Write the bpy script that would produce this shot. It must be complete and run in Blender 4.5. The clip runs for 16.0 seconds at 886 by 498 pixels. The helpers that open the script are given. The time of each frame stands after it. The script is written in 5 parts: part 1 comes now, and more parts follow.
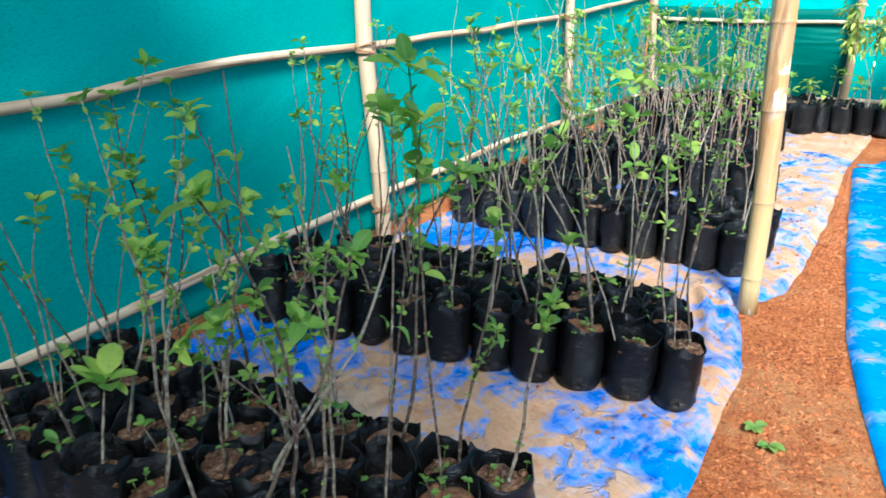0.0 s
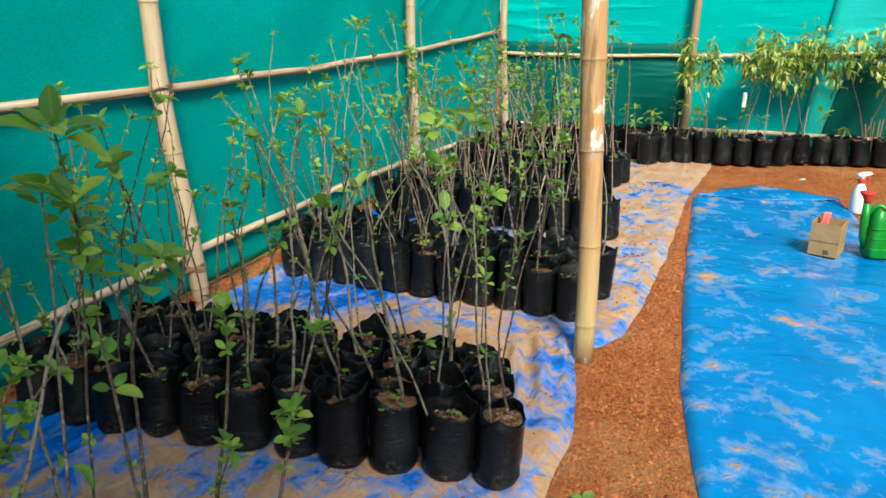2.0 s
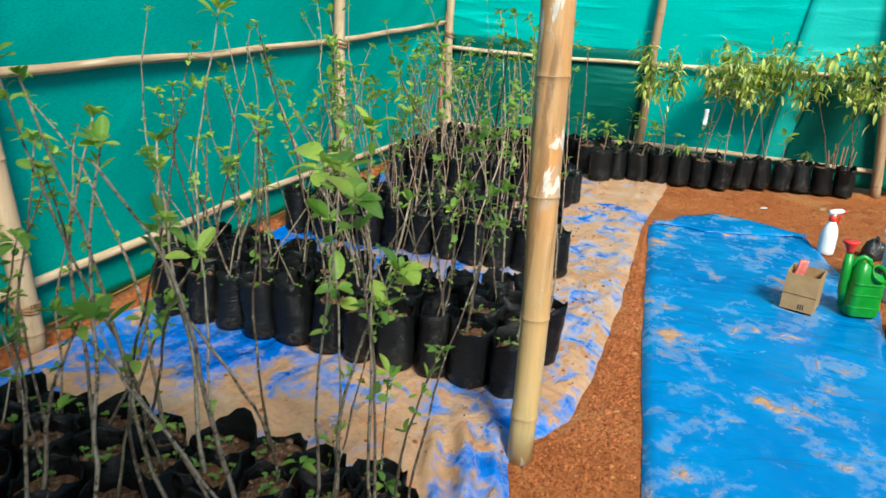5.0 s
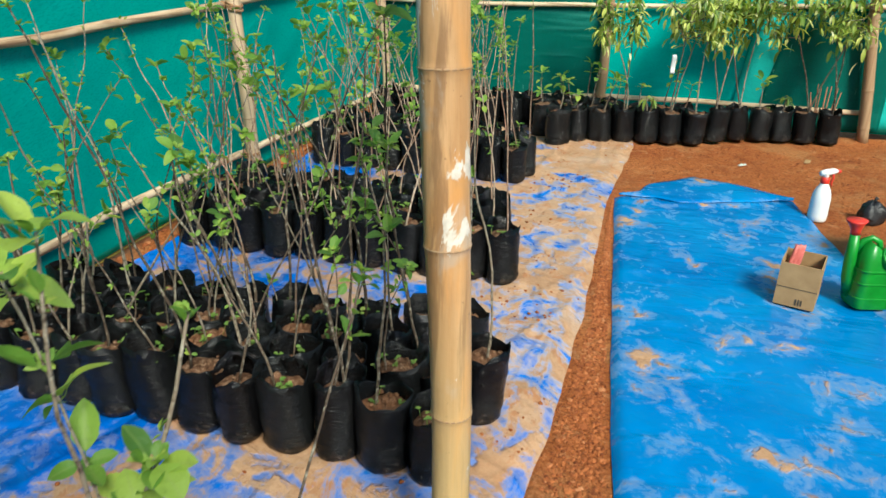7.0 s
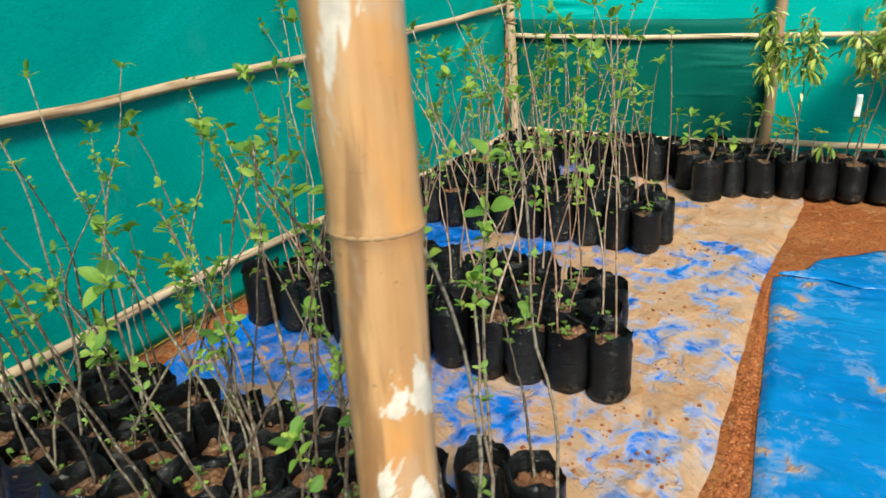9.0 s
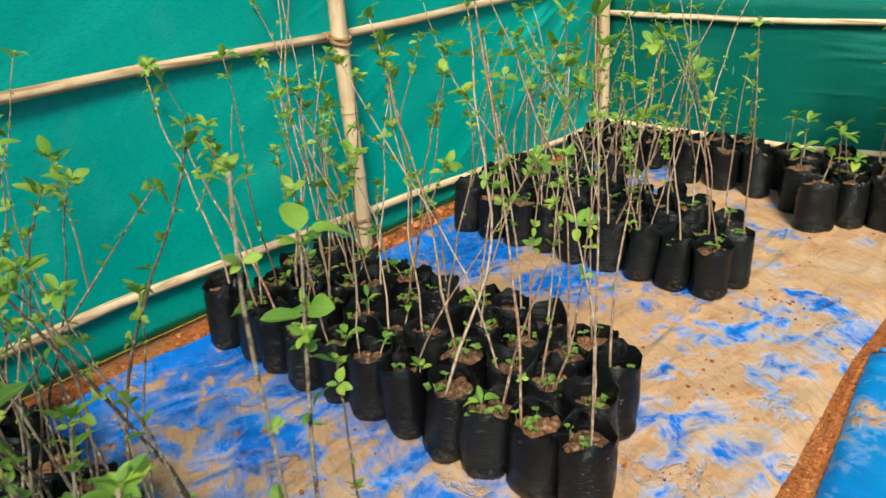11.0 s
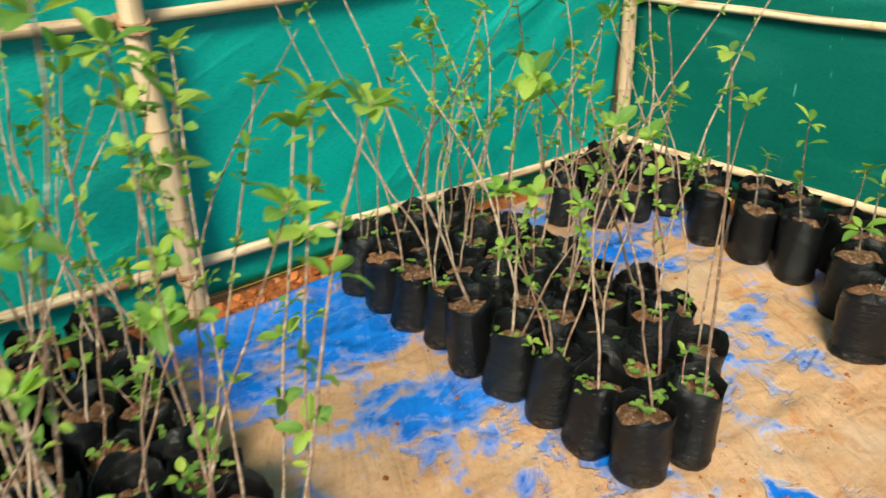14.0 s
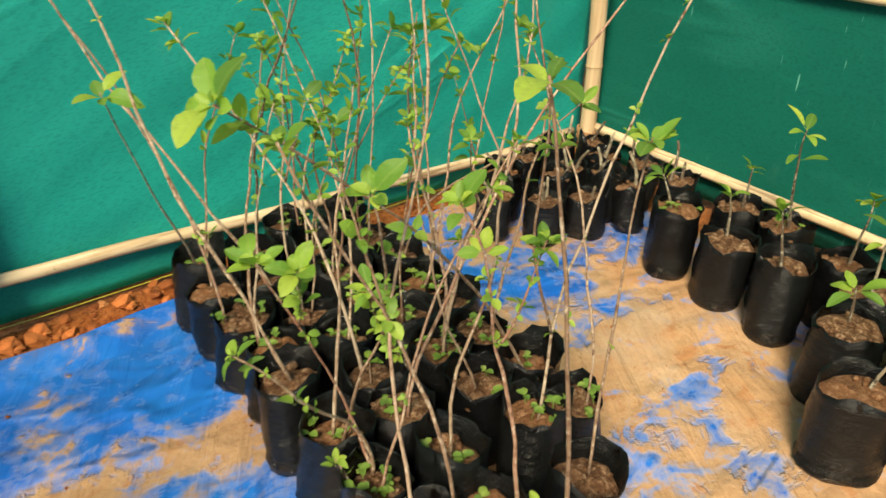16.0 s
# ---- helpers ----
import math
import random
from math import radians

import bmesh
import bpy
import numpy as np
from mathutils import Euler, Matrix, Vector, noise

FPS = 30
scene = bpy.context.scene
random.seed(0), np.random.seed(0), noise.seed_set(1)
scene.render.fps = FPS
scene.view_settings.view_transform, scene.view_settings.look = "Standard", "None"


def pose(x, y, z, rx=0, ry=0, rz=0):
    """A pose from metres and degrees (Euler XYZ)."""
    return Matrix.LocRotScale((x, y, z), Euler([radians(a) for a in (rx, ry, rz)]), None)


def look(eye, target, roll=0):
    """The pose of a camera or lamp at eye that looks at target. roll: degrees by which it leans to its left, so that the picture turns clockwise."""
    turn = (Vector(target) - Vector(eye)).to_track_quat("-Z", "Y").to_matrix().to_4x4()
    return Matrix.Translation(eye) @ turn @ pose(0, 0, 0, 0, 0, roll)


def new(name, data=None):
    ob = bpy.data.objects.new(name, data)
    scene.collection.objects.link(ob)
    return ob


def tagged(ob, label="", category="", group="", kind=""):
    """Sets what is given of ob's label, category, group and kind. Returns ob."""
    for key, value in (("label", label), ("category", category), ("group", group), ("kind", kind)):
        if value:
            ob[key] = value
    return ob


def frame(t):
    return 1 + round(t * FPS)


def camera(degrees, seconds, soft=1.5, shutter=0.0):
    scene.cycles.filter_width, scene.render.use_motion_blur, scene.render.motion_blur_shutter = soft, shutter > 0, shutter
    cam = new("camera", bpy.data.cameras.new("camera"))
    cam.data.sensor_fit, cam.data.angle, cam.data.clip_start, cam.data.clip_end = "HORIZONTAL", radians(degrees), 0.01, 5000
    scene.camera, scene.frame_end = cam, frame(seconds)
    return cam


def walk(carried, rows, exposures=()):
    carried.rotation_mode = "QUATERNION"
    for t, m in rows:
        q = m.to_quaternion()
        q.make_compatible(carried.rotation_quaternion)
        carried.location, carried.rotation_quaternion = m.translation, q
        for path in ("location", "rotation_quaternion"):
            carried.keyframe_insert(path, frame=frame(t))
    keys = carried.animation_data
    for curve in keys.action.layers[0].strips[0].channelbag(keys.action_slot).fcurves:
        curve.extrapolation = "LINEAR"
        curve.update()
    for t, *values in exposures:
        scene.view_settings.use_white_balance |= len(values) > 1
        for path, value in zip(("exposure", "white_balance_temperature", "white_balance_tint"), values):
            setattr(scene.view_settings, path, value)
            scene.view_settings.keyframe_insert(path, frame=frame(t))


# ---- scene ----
cam = camera(63.0, 16.0, 1.55, 0.3)
PATH = [
    (0, (2.1, 0.499, 1.307), (1.15, 2.108, 0.596), -0.0),
    (0.5, (2.107, 0.598, 1.293), (1.23, 2.257, 0.602), 1.3),
    (1, (2.143, 0.778, 1.304), (1.26, 2.452, 0.657), 2.1),
    (1.5, (2.217, 0.844, 1.309), (1.393, 2.555, 0.681), 0.3),
    (2, (2.224, 0.884, 1.307), (1.535, 2.653, 0.679), -0.0),
    (2.5, (2.175, 0.955, 1.289), (1.509, 2.722, 0.631), -1.2),
    (3, (2.084, 1.052, 1.308), (1.441, 2.82, 0.624), -1.4),
    (3.5, (2.006, 1.115, 1.318), (1.437, 2.919, 0.666), -0.7),
    (4, (1.966, 1.187, 1.288), (1.434, 2.988, 0.598), 3.7),
    (4.5, (2.002, 1.408, 1.31), (1.461, 3.206, 0.62), 4.4),
    (5, (2.071, 1.586, 1.316), (1.537, 3.399, 0.661), 4.2),
    (5.2, (2.069, 1.648, 1.306), (1.602, 3.478, 0.65), 4.1),
    (7.5, (2.071, 2.528, 1.365), (1.586, 4.297, 0.567), -0.2),
    (8, (2.059, 2.703, 1.385), (1.412, 4.439, 0.632), 1.9),
    (8.5, (2.065, 2.819, 1.383), (1.381, 4.551, 0.654), 0.3),
    (9, (2.123, 2.99, 1.368), (1.261, 4.645, 0.648), -2.1),
    (9.5, (2.235, 3.167, 1.382), (1.323, 4.805, 0.685), -1.7),
    (12, (2.281, 4.288, 1.365), (1.023, 5.59, 0.514), -2.4),
    (12.5, (2.185, 4.542, 1.341), (1.01, 5.936, 0.52), -1.1),
    (13, (2.16, 4.665, 1.342), (0.869, 5.911, 0.459), -0.4),
    (13.5, (2.209, 4.894, 1.342), (0.796, 5.995, 0.453), 4.7),
    (14, (2.173, 5.168, 1.342), (0.832, 6.357, 0.453), 0.3),
    (14.5, (2.046, 5.387, 1.345), (0.763, 6.595, 0.399), -1.0),
    (15, (2.036, 5.552, 1.311), (0.631, 6.533, 0.28), 0.5),
    (15.5, (2.057, 5.802, 1.325), (0.666, 6.815, 0.305), 2.0),
    (16, (1.98, 5.965, 1.286), (0.636, 7.044, 0.273), 1.8),
]
EXPOSURES = [(0.0, 1.45, 5400, 2), (0.5, 1.15, 5700, 1), (1.0, 1.0, 6000, -1), (1.5, 0.81, 6300, -2), (2.5, 0.70, 6300, -2), (3.5, 0.67, 6350, -2), (4.0, 0.70, 6400, -2), (4.5, 0.86, 6300, -2), (5.0, 0.64, 6200, -2), (9.0, 0.56, 6500, -2), (11.8, 0.72, 6950, -3), (12.5, 0.74, 7000, -3), (14.0, 0.77, 7100, -3), (15.0, 0.81, 7750, -1), (16.0, 0.74, 8300, 0)]
walk(cam, [(t, look(eye, target, roll)) for t, eye, target, roll in PATH], EXPOSURES)

# ---- world and light ----
world = bpy.data.worlds.new("sky")
scene.world = world
world.use_nodes = True
wn = world.node_tree.nodes
sky = wn.new("ShaderNodeTexSky")
sky.sky_type = 'NISHITA'
sky.sun_disc = False
sky.sun_elevation = radians(45)
sky.sun_rotation = radians(144)
sky.air_density = 1.0
wn["Background"].inputs[1].default_value = 0.13
world.node_tree.links.new(sky.outputs[0], wn["Background"].inputs[0])
sun_data = bpy.data.lights.new("sun", 'SUN')
sun_data.energy = 4.25
sun_data.angle = radians(16.0)
sun_data.color = (1.0, 0.93, 0.82)
sun = new("sun", sun_data)
SUN_DIR = Vector((0.42, -0.58, 0.70)).normalized()
sun.matrix_world = look(SUN_DIR * 20, (0, 0, 0))
rng = random.Random(7)


# ---- materials ----
class Mat:
    """A small builder of node materials."""

    def __init__(self, name, rough=0.6, metal=0.0, spec=0.5):
        self.m = bpy.data.materials.new(name)
        self.m.use_nodes = True
        self.t = self.m.node_tree
        self.b = self.t.nodes["Principled BSDF"]
        self.b.inputs["Roughness"].default_value = rough
        self.b.inputs["Metallic"].default_value = metal
        self.b.inputs["Specular IOR Level"].default_value = spec
        self.coord = self.t.nodes.new("ShaderNodeTexCoord")

    def link(self, a, b):
        self.t.links.new(a, b)
        return a

    def mapped(self, scale=(1, 1, 1), space="Object", turn=(0, 0, 0)):
        source = self.coord.outputs[space]
        if any(turn):
            r = self.t.nodes.new("ShaderNodeMapping")
            r.inputs["Rotation"].default_value = turn
            source = (self.link(source, r.inputs[0]), r.outputs[0])[1]
        n = self.t.nodes.new("ShaderNodeMapping")
        n.inputs["Scale"].default_value = scale
        self.link(source, n.inputs[0])
        return n.outputs[0]

    def noise(self, scale, detail=4, rough=0.6, stretch=(1, 1, 1), space="Object", warp=0.0, turn=(0, 0, 0)):
        n = self.t.nodes.new("ShaderNodeTexNoise")
        n.inputs["Scale"].default_value = scale
        n.inputs["Detail"].default_value = detail
        n.inputs["Roughness"].default_value = rough
        n.inputs["Distortion"].default_value = warp
        self.link(self.mapped(stretch, space, turn), n.inputs["Vector"])
        return n.outputs[0]

    def ramp(self, fac, stops):
        n = self.t.nodes.new("ShaderNodeValToRGB")
        e = n.color_ramp.elements
        while len(e) < len(stops):
            e.new(0.5)
        for k, (p, c) in zip(e, stops):
            k.position = p
            k.color = (*c, 1) if len(c) == 3 else c
        self.link(fac, n.inputs[0])
        return n.outputs[0]

    def mask(self, fac, lo, hi):
        n = self.t.nodes.new("ShaderNodeMapRange")
        n.interpolation_type = 'SMOOTHSTEP'
        for k, v in ((1, lo), (2, hi), (3, 0.0), (4, 1.0)):
            n.inputs[k].default_value = v
        self.link(fac, n.inputs[0])
        return n.outputs[0]

    def mix(self, fac, a, b, blend='MIX'):
        n = self.t.nodes.new("ShaderNodeMix")
        n.data_type = 'RGBA'
        n.blend_type = blend
        for v, k in ((fac, 0), (a, 6), (b, 7)):
            if isinstance(v, (int, float)):
                n.inputs[k].default_value = v
            elif isinstance(v, tuple):
                n.inputs[k].default_value = (*v, 1)
            else:
                self.link(v, n.inputs[k])
        return n.outputs[2]

    def math(self, op, a, b=0.0):
        n = self.t.nodes.new("ShaderNodeMath")
        n.operation = op
        for v, k in ((a, 0), (b, 1)):
            if isinstance(v, (int, float)):
                n.inputs[k].default_value = v
            else:
                self.link(v, n.inputs[k])
        return n.outputs[0]

    def axis(self, k, space="Object"):
        n = self.t.nodes.new("ShaderNodeSeparateXYZ")
        self.link(self.coord.outputs[space], n.inputs[0])
        return n.outputs[k]

    def island(self):
        return self.t.nodes.new("ShaderNodeNewGeometry").outputs["Random Per Island"]

    def each(self):
        return self.t.nodes.new("ShaderNodeObjectInfo").outputs["Random"]

    def color(self, c):
        if isinstance(c, tuple):
            self.b.inputs["Base Color"].default_value = (*c, 1)
        else:
            self.link(c, self.b.inputs["Base Color"])
        return self

    def rough(self, r):
        self.link(r, self.b.inputs["Roughness"])
        return self

    def bump(self, h, dist=0.002, strength=1.0):
        n = self.t.nodes.new("ShaderNodeBump")
        n.inputs["Distance"].default_value = dist
        n.inputs["Strength"].default_value = strength
        self.link(h, n.inputs["Height"])
        old = self.b.inputs["Normal"].links
        if old:
            self.link(old[0].from_socket, n.inputs["Normal"])
        self.link(n.outputs[0], self.b.inputs["Normal"])
        return self

    def translucent(self, share, color, open_share=0.0):
        """Lets part of the light through the thin sheet, and some straight through its mesh."""
        tr = self.t.nodes.new("ShaderNodeBsdfTranslucent")
        if isinstance(color, tuple):
            tr.inputs[0].default_value = (*color, 1)
        else:
            self.link(color, tr.inputs[0])
        mx = self.t.nodes.new("ShaderNodeMixShader")
        mx.inputs[0].default_value = share
        self.link(self.b.outputs[0], mx.inputs[1])
        self.link(tr.outputs[0], mx.inputs[2])
        last = mx.outputs[0]
        if open_share:
            hole = self.t.nodes.new("ShaderNodeBsdfTransparent")
            mh = self.t.nodes.new("ShaderNodeMixShader")
            mh.inputs[0].default_value = open_share
            self.link(last, mh.inputs[1])
            self.link(hole.outputs[0], mh.inputs[2])
            last = mh.outputs[0]
        self.link(last, self.t.nodes["Material Output"].inputs[0])
        return self


def make_net(name, base, light, streaks, holes=0.06):
    m = Mat(name, 0.55, spec=0.25)
    broad = m.noise(0.9, 4, 0.5)
    fine = m.noise(220, 2, 0.5, (1, 1, 0.6))
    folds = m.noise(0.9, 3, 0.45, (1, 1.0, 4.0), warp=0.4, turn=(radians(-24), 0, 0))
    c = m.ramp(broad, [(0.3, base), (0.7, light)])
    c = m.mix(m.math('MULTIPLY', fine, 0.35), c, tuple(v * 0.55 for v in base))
    # sheen along folds and creases is put into the colour as paler bands
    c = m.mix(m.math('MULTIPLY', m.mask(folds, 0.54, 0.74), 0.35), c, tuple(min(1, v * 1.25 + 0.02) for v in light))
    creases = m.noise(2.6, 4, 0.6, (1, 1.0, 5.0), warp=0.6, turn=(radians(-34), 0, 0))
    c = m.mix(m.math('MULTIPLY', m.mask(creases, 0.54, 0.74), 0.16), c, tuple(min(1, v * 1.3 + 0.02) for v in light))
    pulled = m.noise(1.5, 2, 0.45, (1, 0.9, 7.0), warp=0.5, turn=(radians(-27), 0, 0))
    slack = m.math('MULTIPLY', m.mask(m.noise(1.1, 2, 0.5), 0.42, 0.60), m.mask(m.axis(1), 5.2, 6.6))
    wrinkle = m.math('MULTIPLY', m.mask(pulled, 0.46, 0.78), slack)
    # wrinkles towards the corner get their sheen painted in paler as well
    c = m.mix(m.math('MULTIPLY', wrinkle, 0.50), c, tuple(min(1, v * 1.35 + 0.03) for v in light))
    weave = m.noise(75, 3, 0.6, (1, 0.7, 2.4), turn=(radians(-12), 0, 0))
    c = m.mix(m.math('MULTIPLY', m.mask(weave, 0.48, 0.64), 0.38), c, tuple(v * 0.6 for v in base))
    dusty = m.noise(4.2, 5, 0.7, (1, 1, 0.5))
    c = m.mix(m.math('MULTIPLY', m.mask(dusty, 0.58, 0.82), 0.18), c, (0.16, 0.42, 0.34))
    if streaks:
        s = m.noise(80, 2, 0.4, (1.0, 1.0, 0.10))
        patch = m.noise(1.8, 2, 0.5)
        c = m.mix(m.math('MULTIPLY', m.mask(s, 0.715, 0.77), m.mask(patch, 0.46, 0.60)), c, (0.16, 0.52, 0.44))
    m.color(c)
    m.bump(fine, 0.0006).bump(folds, 0.006).bump(creases, 0.003).bump(wrinkle, 0.010)
    m.translucent(0.35, c, holes)
    return m.m


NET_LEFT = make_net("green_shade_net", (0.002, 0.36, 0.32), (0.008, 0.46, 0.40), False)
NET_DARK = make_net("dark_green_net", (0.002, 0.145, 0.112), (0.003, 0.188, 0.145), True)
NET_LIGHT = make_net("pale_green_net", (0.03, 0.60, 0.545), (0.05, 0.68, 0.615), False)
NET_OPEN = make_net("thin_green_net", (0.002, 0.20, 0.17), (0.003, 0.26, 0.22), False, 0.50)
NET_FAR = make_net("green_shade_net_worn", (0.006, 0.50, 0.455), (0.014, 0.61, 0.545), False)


def make_hem():
    m = Mat("yellow_hem", 0.6)
    m.color(m.ramp(m.noise(30), [(0.3, (0.45, 0.33, 0.02)), (0.7, (0.65, 0.5, 0.05))]))
    return m.m


def make_earth():
    m = Mat("red_earth", 0.95, spec=0.15)
    big = m.noise(1.3, 6, 0.65)
    fine = m.noise(62, 6, 0.78)
    grit = m.noise(150, 3, 0.7)
    c = m.ramp(big, [(0.3, (0.36, 0.098, 0.028)), (0.55, (0.44, 0.135, 0.038)), (0.75, (0.52, 0.195, 0.066))])
    c = m.mix(m.mask(fine, 0.52, 0.74), c, (0.56, 0.24, 0.10))
    c = m.mix(m.mask(fine, 0.50, 0.38), c, (0.15, 0.038, 0.013))
    c = m.mix(m.math('MULTIPLY', m.mask(grit, 0.62, 0.74), 0.5), c, (0.66, 0.38, 0.21))
    sandy = m.mask(m.noise(1.6, 5, 0.65), 0.50, 0.64)
    c = m.mix(m.math('MULTIPLY', sandy, 0.38), c, (0.54, 0.29, 0.12))
    damp = m.mask(m.noise(2.7, 5, 0.7, warp=0.4), 0.52, 0.66)
    c = m.mix(m.math('MULTIPLY', damp, 0.6), c, (0.25, 0.062, 0.018))
    scuffed = m.mask(m.noise(9.0, 5, 0.7, warp=0.5), 0.56, 0.66)
    c = m.mix(m.math('MULTIPLY', scuffed, 0.5), c, (0.56, 0.27, 0.12))
    m.color(c)
    m.bump(fine, 0.022).bump(m.noise(18, 4, 0.6), 0.025).bump(grit, 0.004)
    return m.m


def make_clod(name="earth_clod", tone=1.0):
    m = Mat(name, 0.95, spec=0.15)
    stops = [(0.0, (0.15, 0.042, 0.016)), (0.4, (0.27, 0.080, 0.027)), (0.9, (0.38, 0.125, 0.042)), (1.0, (0.44, 0.19, 0.085))]
    c = m.ramp(m.island(), [(p, tuple(v * tone for v in q)) for p, q in stops])
    m.color(m.mix(m.mask(m.noise(90, 4), 0.5, 0.75), c, (0.36 * tone, 0.12 * tone, 0.04 * tone)))
    m.bump(m.noise(120, 4), 0.006)
    return m.m


def make_tarp(name, sand_amount, wall_side):
    """Blue plastic sheet with dry sand trodden over it."""
    m = Mat(name, 0.32, spec=0.38 if wall_side else 0.24)
    broad = m.noise(2.3, 4, 0.55, (1.1, 0.9, 1) if wall_side else (1.5, 1.2, 1), warp=0.5)
    mid = m.noise(8.5, 5, 0.64, (1.0, 0.75, 1) if wall_side else (1.3, 1.1, 1), warp=0.7)
    share = 0.46 if wall_side else 0.6
    height = m.math('ADD', m.math('MULTIPLY', broad, share), m.math('MULTIPLY', mid, 1.0 - share))
    if wall_side:
        # the sheet stays clean along the net and is trodden most along its middle
        height = m.math('ADD', height, m.math('MULTIPLY', m.mask(m.axis(0), 0.85, 0.05), -0.062))
        # folds at the foot of the lone pole shed the sand
        foot = m.math('MULTIPLY', m.mask(m.axis(0), 1.42, 1.66), m.math('MULTIPLY', m.mask(m.axis(1), 1.6, 2.6), m.mask(m.axis(1), 4.1, 3.7)))
        height = m.math('ADD', height, m.math('MULTIPLY', foot, -0.026))
    walked = 0.0
    if wall_side:
        # the way along the open edge is trodden to an even dusty film
        walked = m.math('MULTIPLY', m.mask(m.axis(0), 1.2, 1.7), m.mask(m.axis(1), 3.8, 4.5))
        height = m.math('ADD', height, m.math('MULTIPLY', walked, 0.004))
    if wall_side:
        # swept clean in front of each block of bags, trodden sandy in the aisle before the end net
        along = m.axis(1)
        for y0, wide, clean in ((2.36, 0.28, 0.036), (3.72, 0.26, 0.034), (4.97, 0.22, 0.028), (6.37, 0.42, 0.042)):
            swept = m.math('MULTIPLY', m.mask(along, y0 - wide, y0 - 0.3 * wide), m.mask(along, y0 + 0.20, y0 + 0.05))
            height = m.math('ADD', height, m.math('MULTIPLY', swept, -clean))
        aisle = m.math('MULTIPLY', m.mask(along, 6.75, 7.05), m.mask(m.axis(0), 0.75, 1.05))
        height = m.math('ADD', height, m.math('MULTIPLY', aisle, 0.028))
        first = m.math('MULTIPLY', m.mask(along, 2.9, 3.1), m.mask(along, 3.55, 3.38))
        first = m.math('MULTIPLY', first, m.math('MULTIPLY', m.mask(m.axis(0), 0.30, 0.55), m.mask(m.axis(0), 1.68, 1.52)))
        height = m.math('ADD', height, m.math('MULTIPLY', first, 0.045))
    chips = m.noise(24, 5, 0.7, warp=0.6)
    drag = m.noise(5.5, 4, 0.6, (0.6, 2.2, 1), warp=0.7, turn=(0, 0, radians(32)))
    height = m.math('ADD', height, m.math('MULTIPLY', m.math('SUBTRACT', chips, 0.5), 0.15))
    height = m.math('ADD', height, m.math('MULTIPLY', m.math('SUBTRACT', drag, 0.5), 0.14))
    dust = m.mask(height, sand_amount - 0.10, sand_amount + 0.012)
    sand = m.mask(height, sand_amount - 0.026, sand_amount + 0.042)
    if wall_side:
        blue = m.ramp(m.noise(2.1, 4, 0.6), [(0.3, (0.003, 0.085, 0.42)), (0.7, (0.008, 0.155, 0.56))])
        clear = m.math('MULTIPLY', m.mask(m.axis(0), 0.75, 0.15), -0.32)
        blue = m.mix(m.math('MULTIPLY', dust, m.math('ADD', clear, m.math('ADD', 0.45, m.math('MULTIPLY', walked, 0.35)))), blue, (0.42, 0.35, 0.31))
    else:
        blue = m.ramp(m.noise(2.1, 4, 0.6), [(0.3, (0.003, 0.118, 0.37)), (0.7, (0.008, 0.195, 0.475))])
        pale = m.noise(13.0, 5, 0.66, (1.1, 0.9, 1), warp=0.4)
        blue = m.mix(m.math('MULTIPLY', m.mask(pale, 0.56, 0.74), 0.18), blue, (0.15, 0.36, 0.66))
        blue = m.mix(m.math('MULTIPLY', dust, 0.34), blue, (0.36, 0.40, 0.46))
    grain = m.noise(55, 6, 0.75)
    sandc = m.ramp(m.noise(5.0, 5, 0.65), [(0.3, (0.375, 0.20, 0.10)), (0.7, (0.465, 0.29, 0.172))])
    sandc = m.mix(m.math('MULTIPLY', m.mask(grain, 0.56, 0.40), 0.4), sandc, (0.31, 0.16, 0.08))
    tracks = m.noise(14, 4, 0.65, (1.0, 0.65, 1), warp=0.4)
    sandc = m.mix(m.math('MULTIPLY', m.mask(tracks, 0.54, 0.66), 0.8), sandc, (0.36, 0.155, 0.065))
    sandc = m.mix(m.math('MULTIPLY', m.mask(m.noise(42, 4, 0.7, warp=0.6), 0.60, 0.68), 0.6), sandc, (0.26, 0.11, 0.05))
    damp = m.noise(3.4, 4, 0.6, warp=0.8)
    sandc = m.mix(m.math('MULTIPLY', m.mask(damp, 0.58, 0.70), 0.55), sandc, (0.40, 0.19, 0.085))
    sandc = m.mix(m.math('MULTIPLY', m.mask(m.noise(2.6, 4), 0.50, 0.70), 0.4), sandc, (0.45, 0.36, 0.29))
    m.color(m.mix(sand, blue, sandc))
    m.rough(m.math('ADD', m.math('MULTIPLY', sand, 0.45), m.math('ADD', m.math('MULTIPLY', dust, 0.25), 0.22)))
    bare = m.math('SUBTRACT', 1.0, sand)
    m.bump(m.math('MULTIPLY', grain, sand), 0.004).bump(m.math('MULTIPLY', tracks, sand), 0.006, 0.6)
    if wall_side:
        ridge = m.math('ABSOLUTE', m.math('SUBTRACT', m.noise(2.6, 2, 0.45, (1.4, 0.7, 1), warp=0.7), 0.5))
        m.bump(m.math('MULTIPLY', m.mask(ridge, 0.10, 0.0), bare), 0.02, 0.5)
        m.bump(m.noise(4.0, 2, 0.45, (1.5, 0.7, 1), warp=1.0), 0.05, 0.6)
        m.bump(m.noise(6.0, 3, 0.5, (0.5, 2.4, 1), warp=0.6, turn=(0, 0, radians(32))), 0.025, 0.6)
    else:
        m.bump(m.noise(4.5, 3, 0.5, (0.6, 1.6, 1), warp=0.9), 0.03, 0.5)
        m.bump(m.noise(14, 4, 0.6, (0.7, 1.3, 1), warp=0.8, turn=(0, 0, radians(18))), 0.005, 0.6)
    return m.m


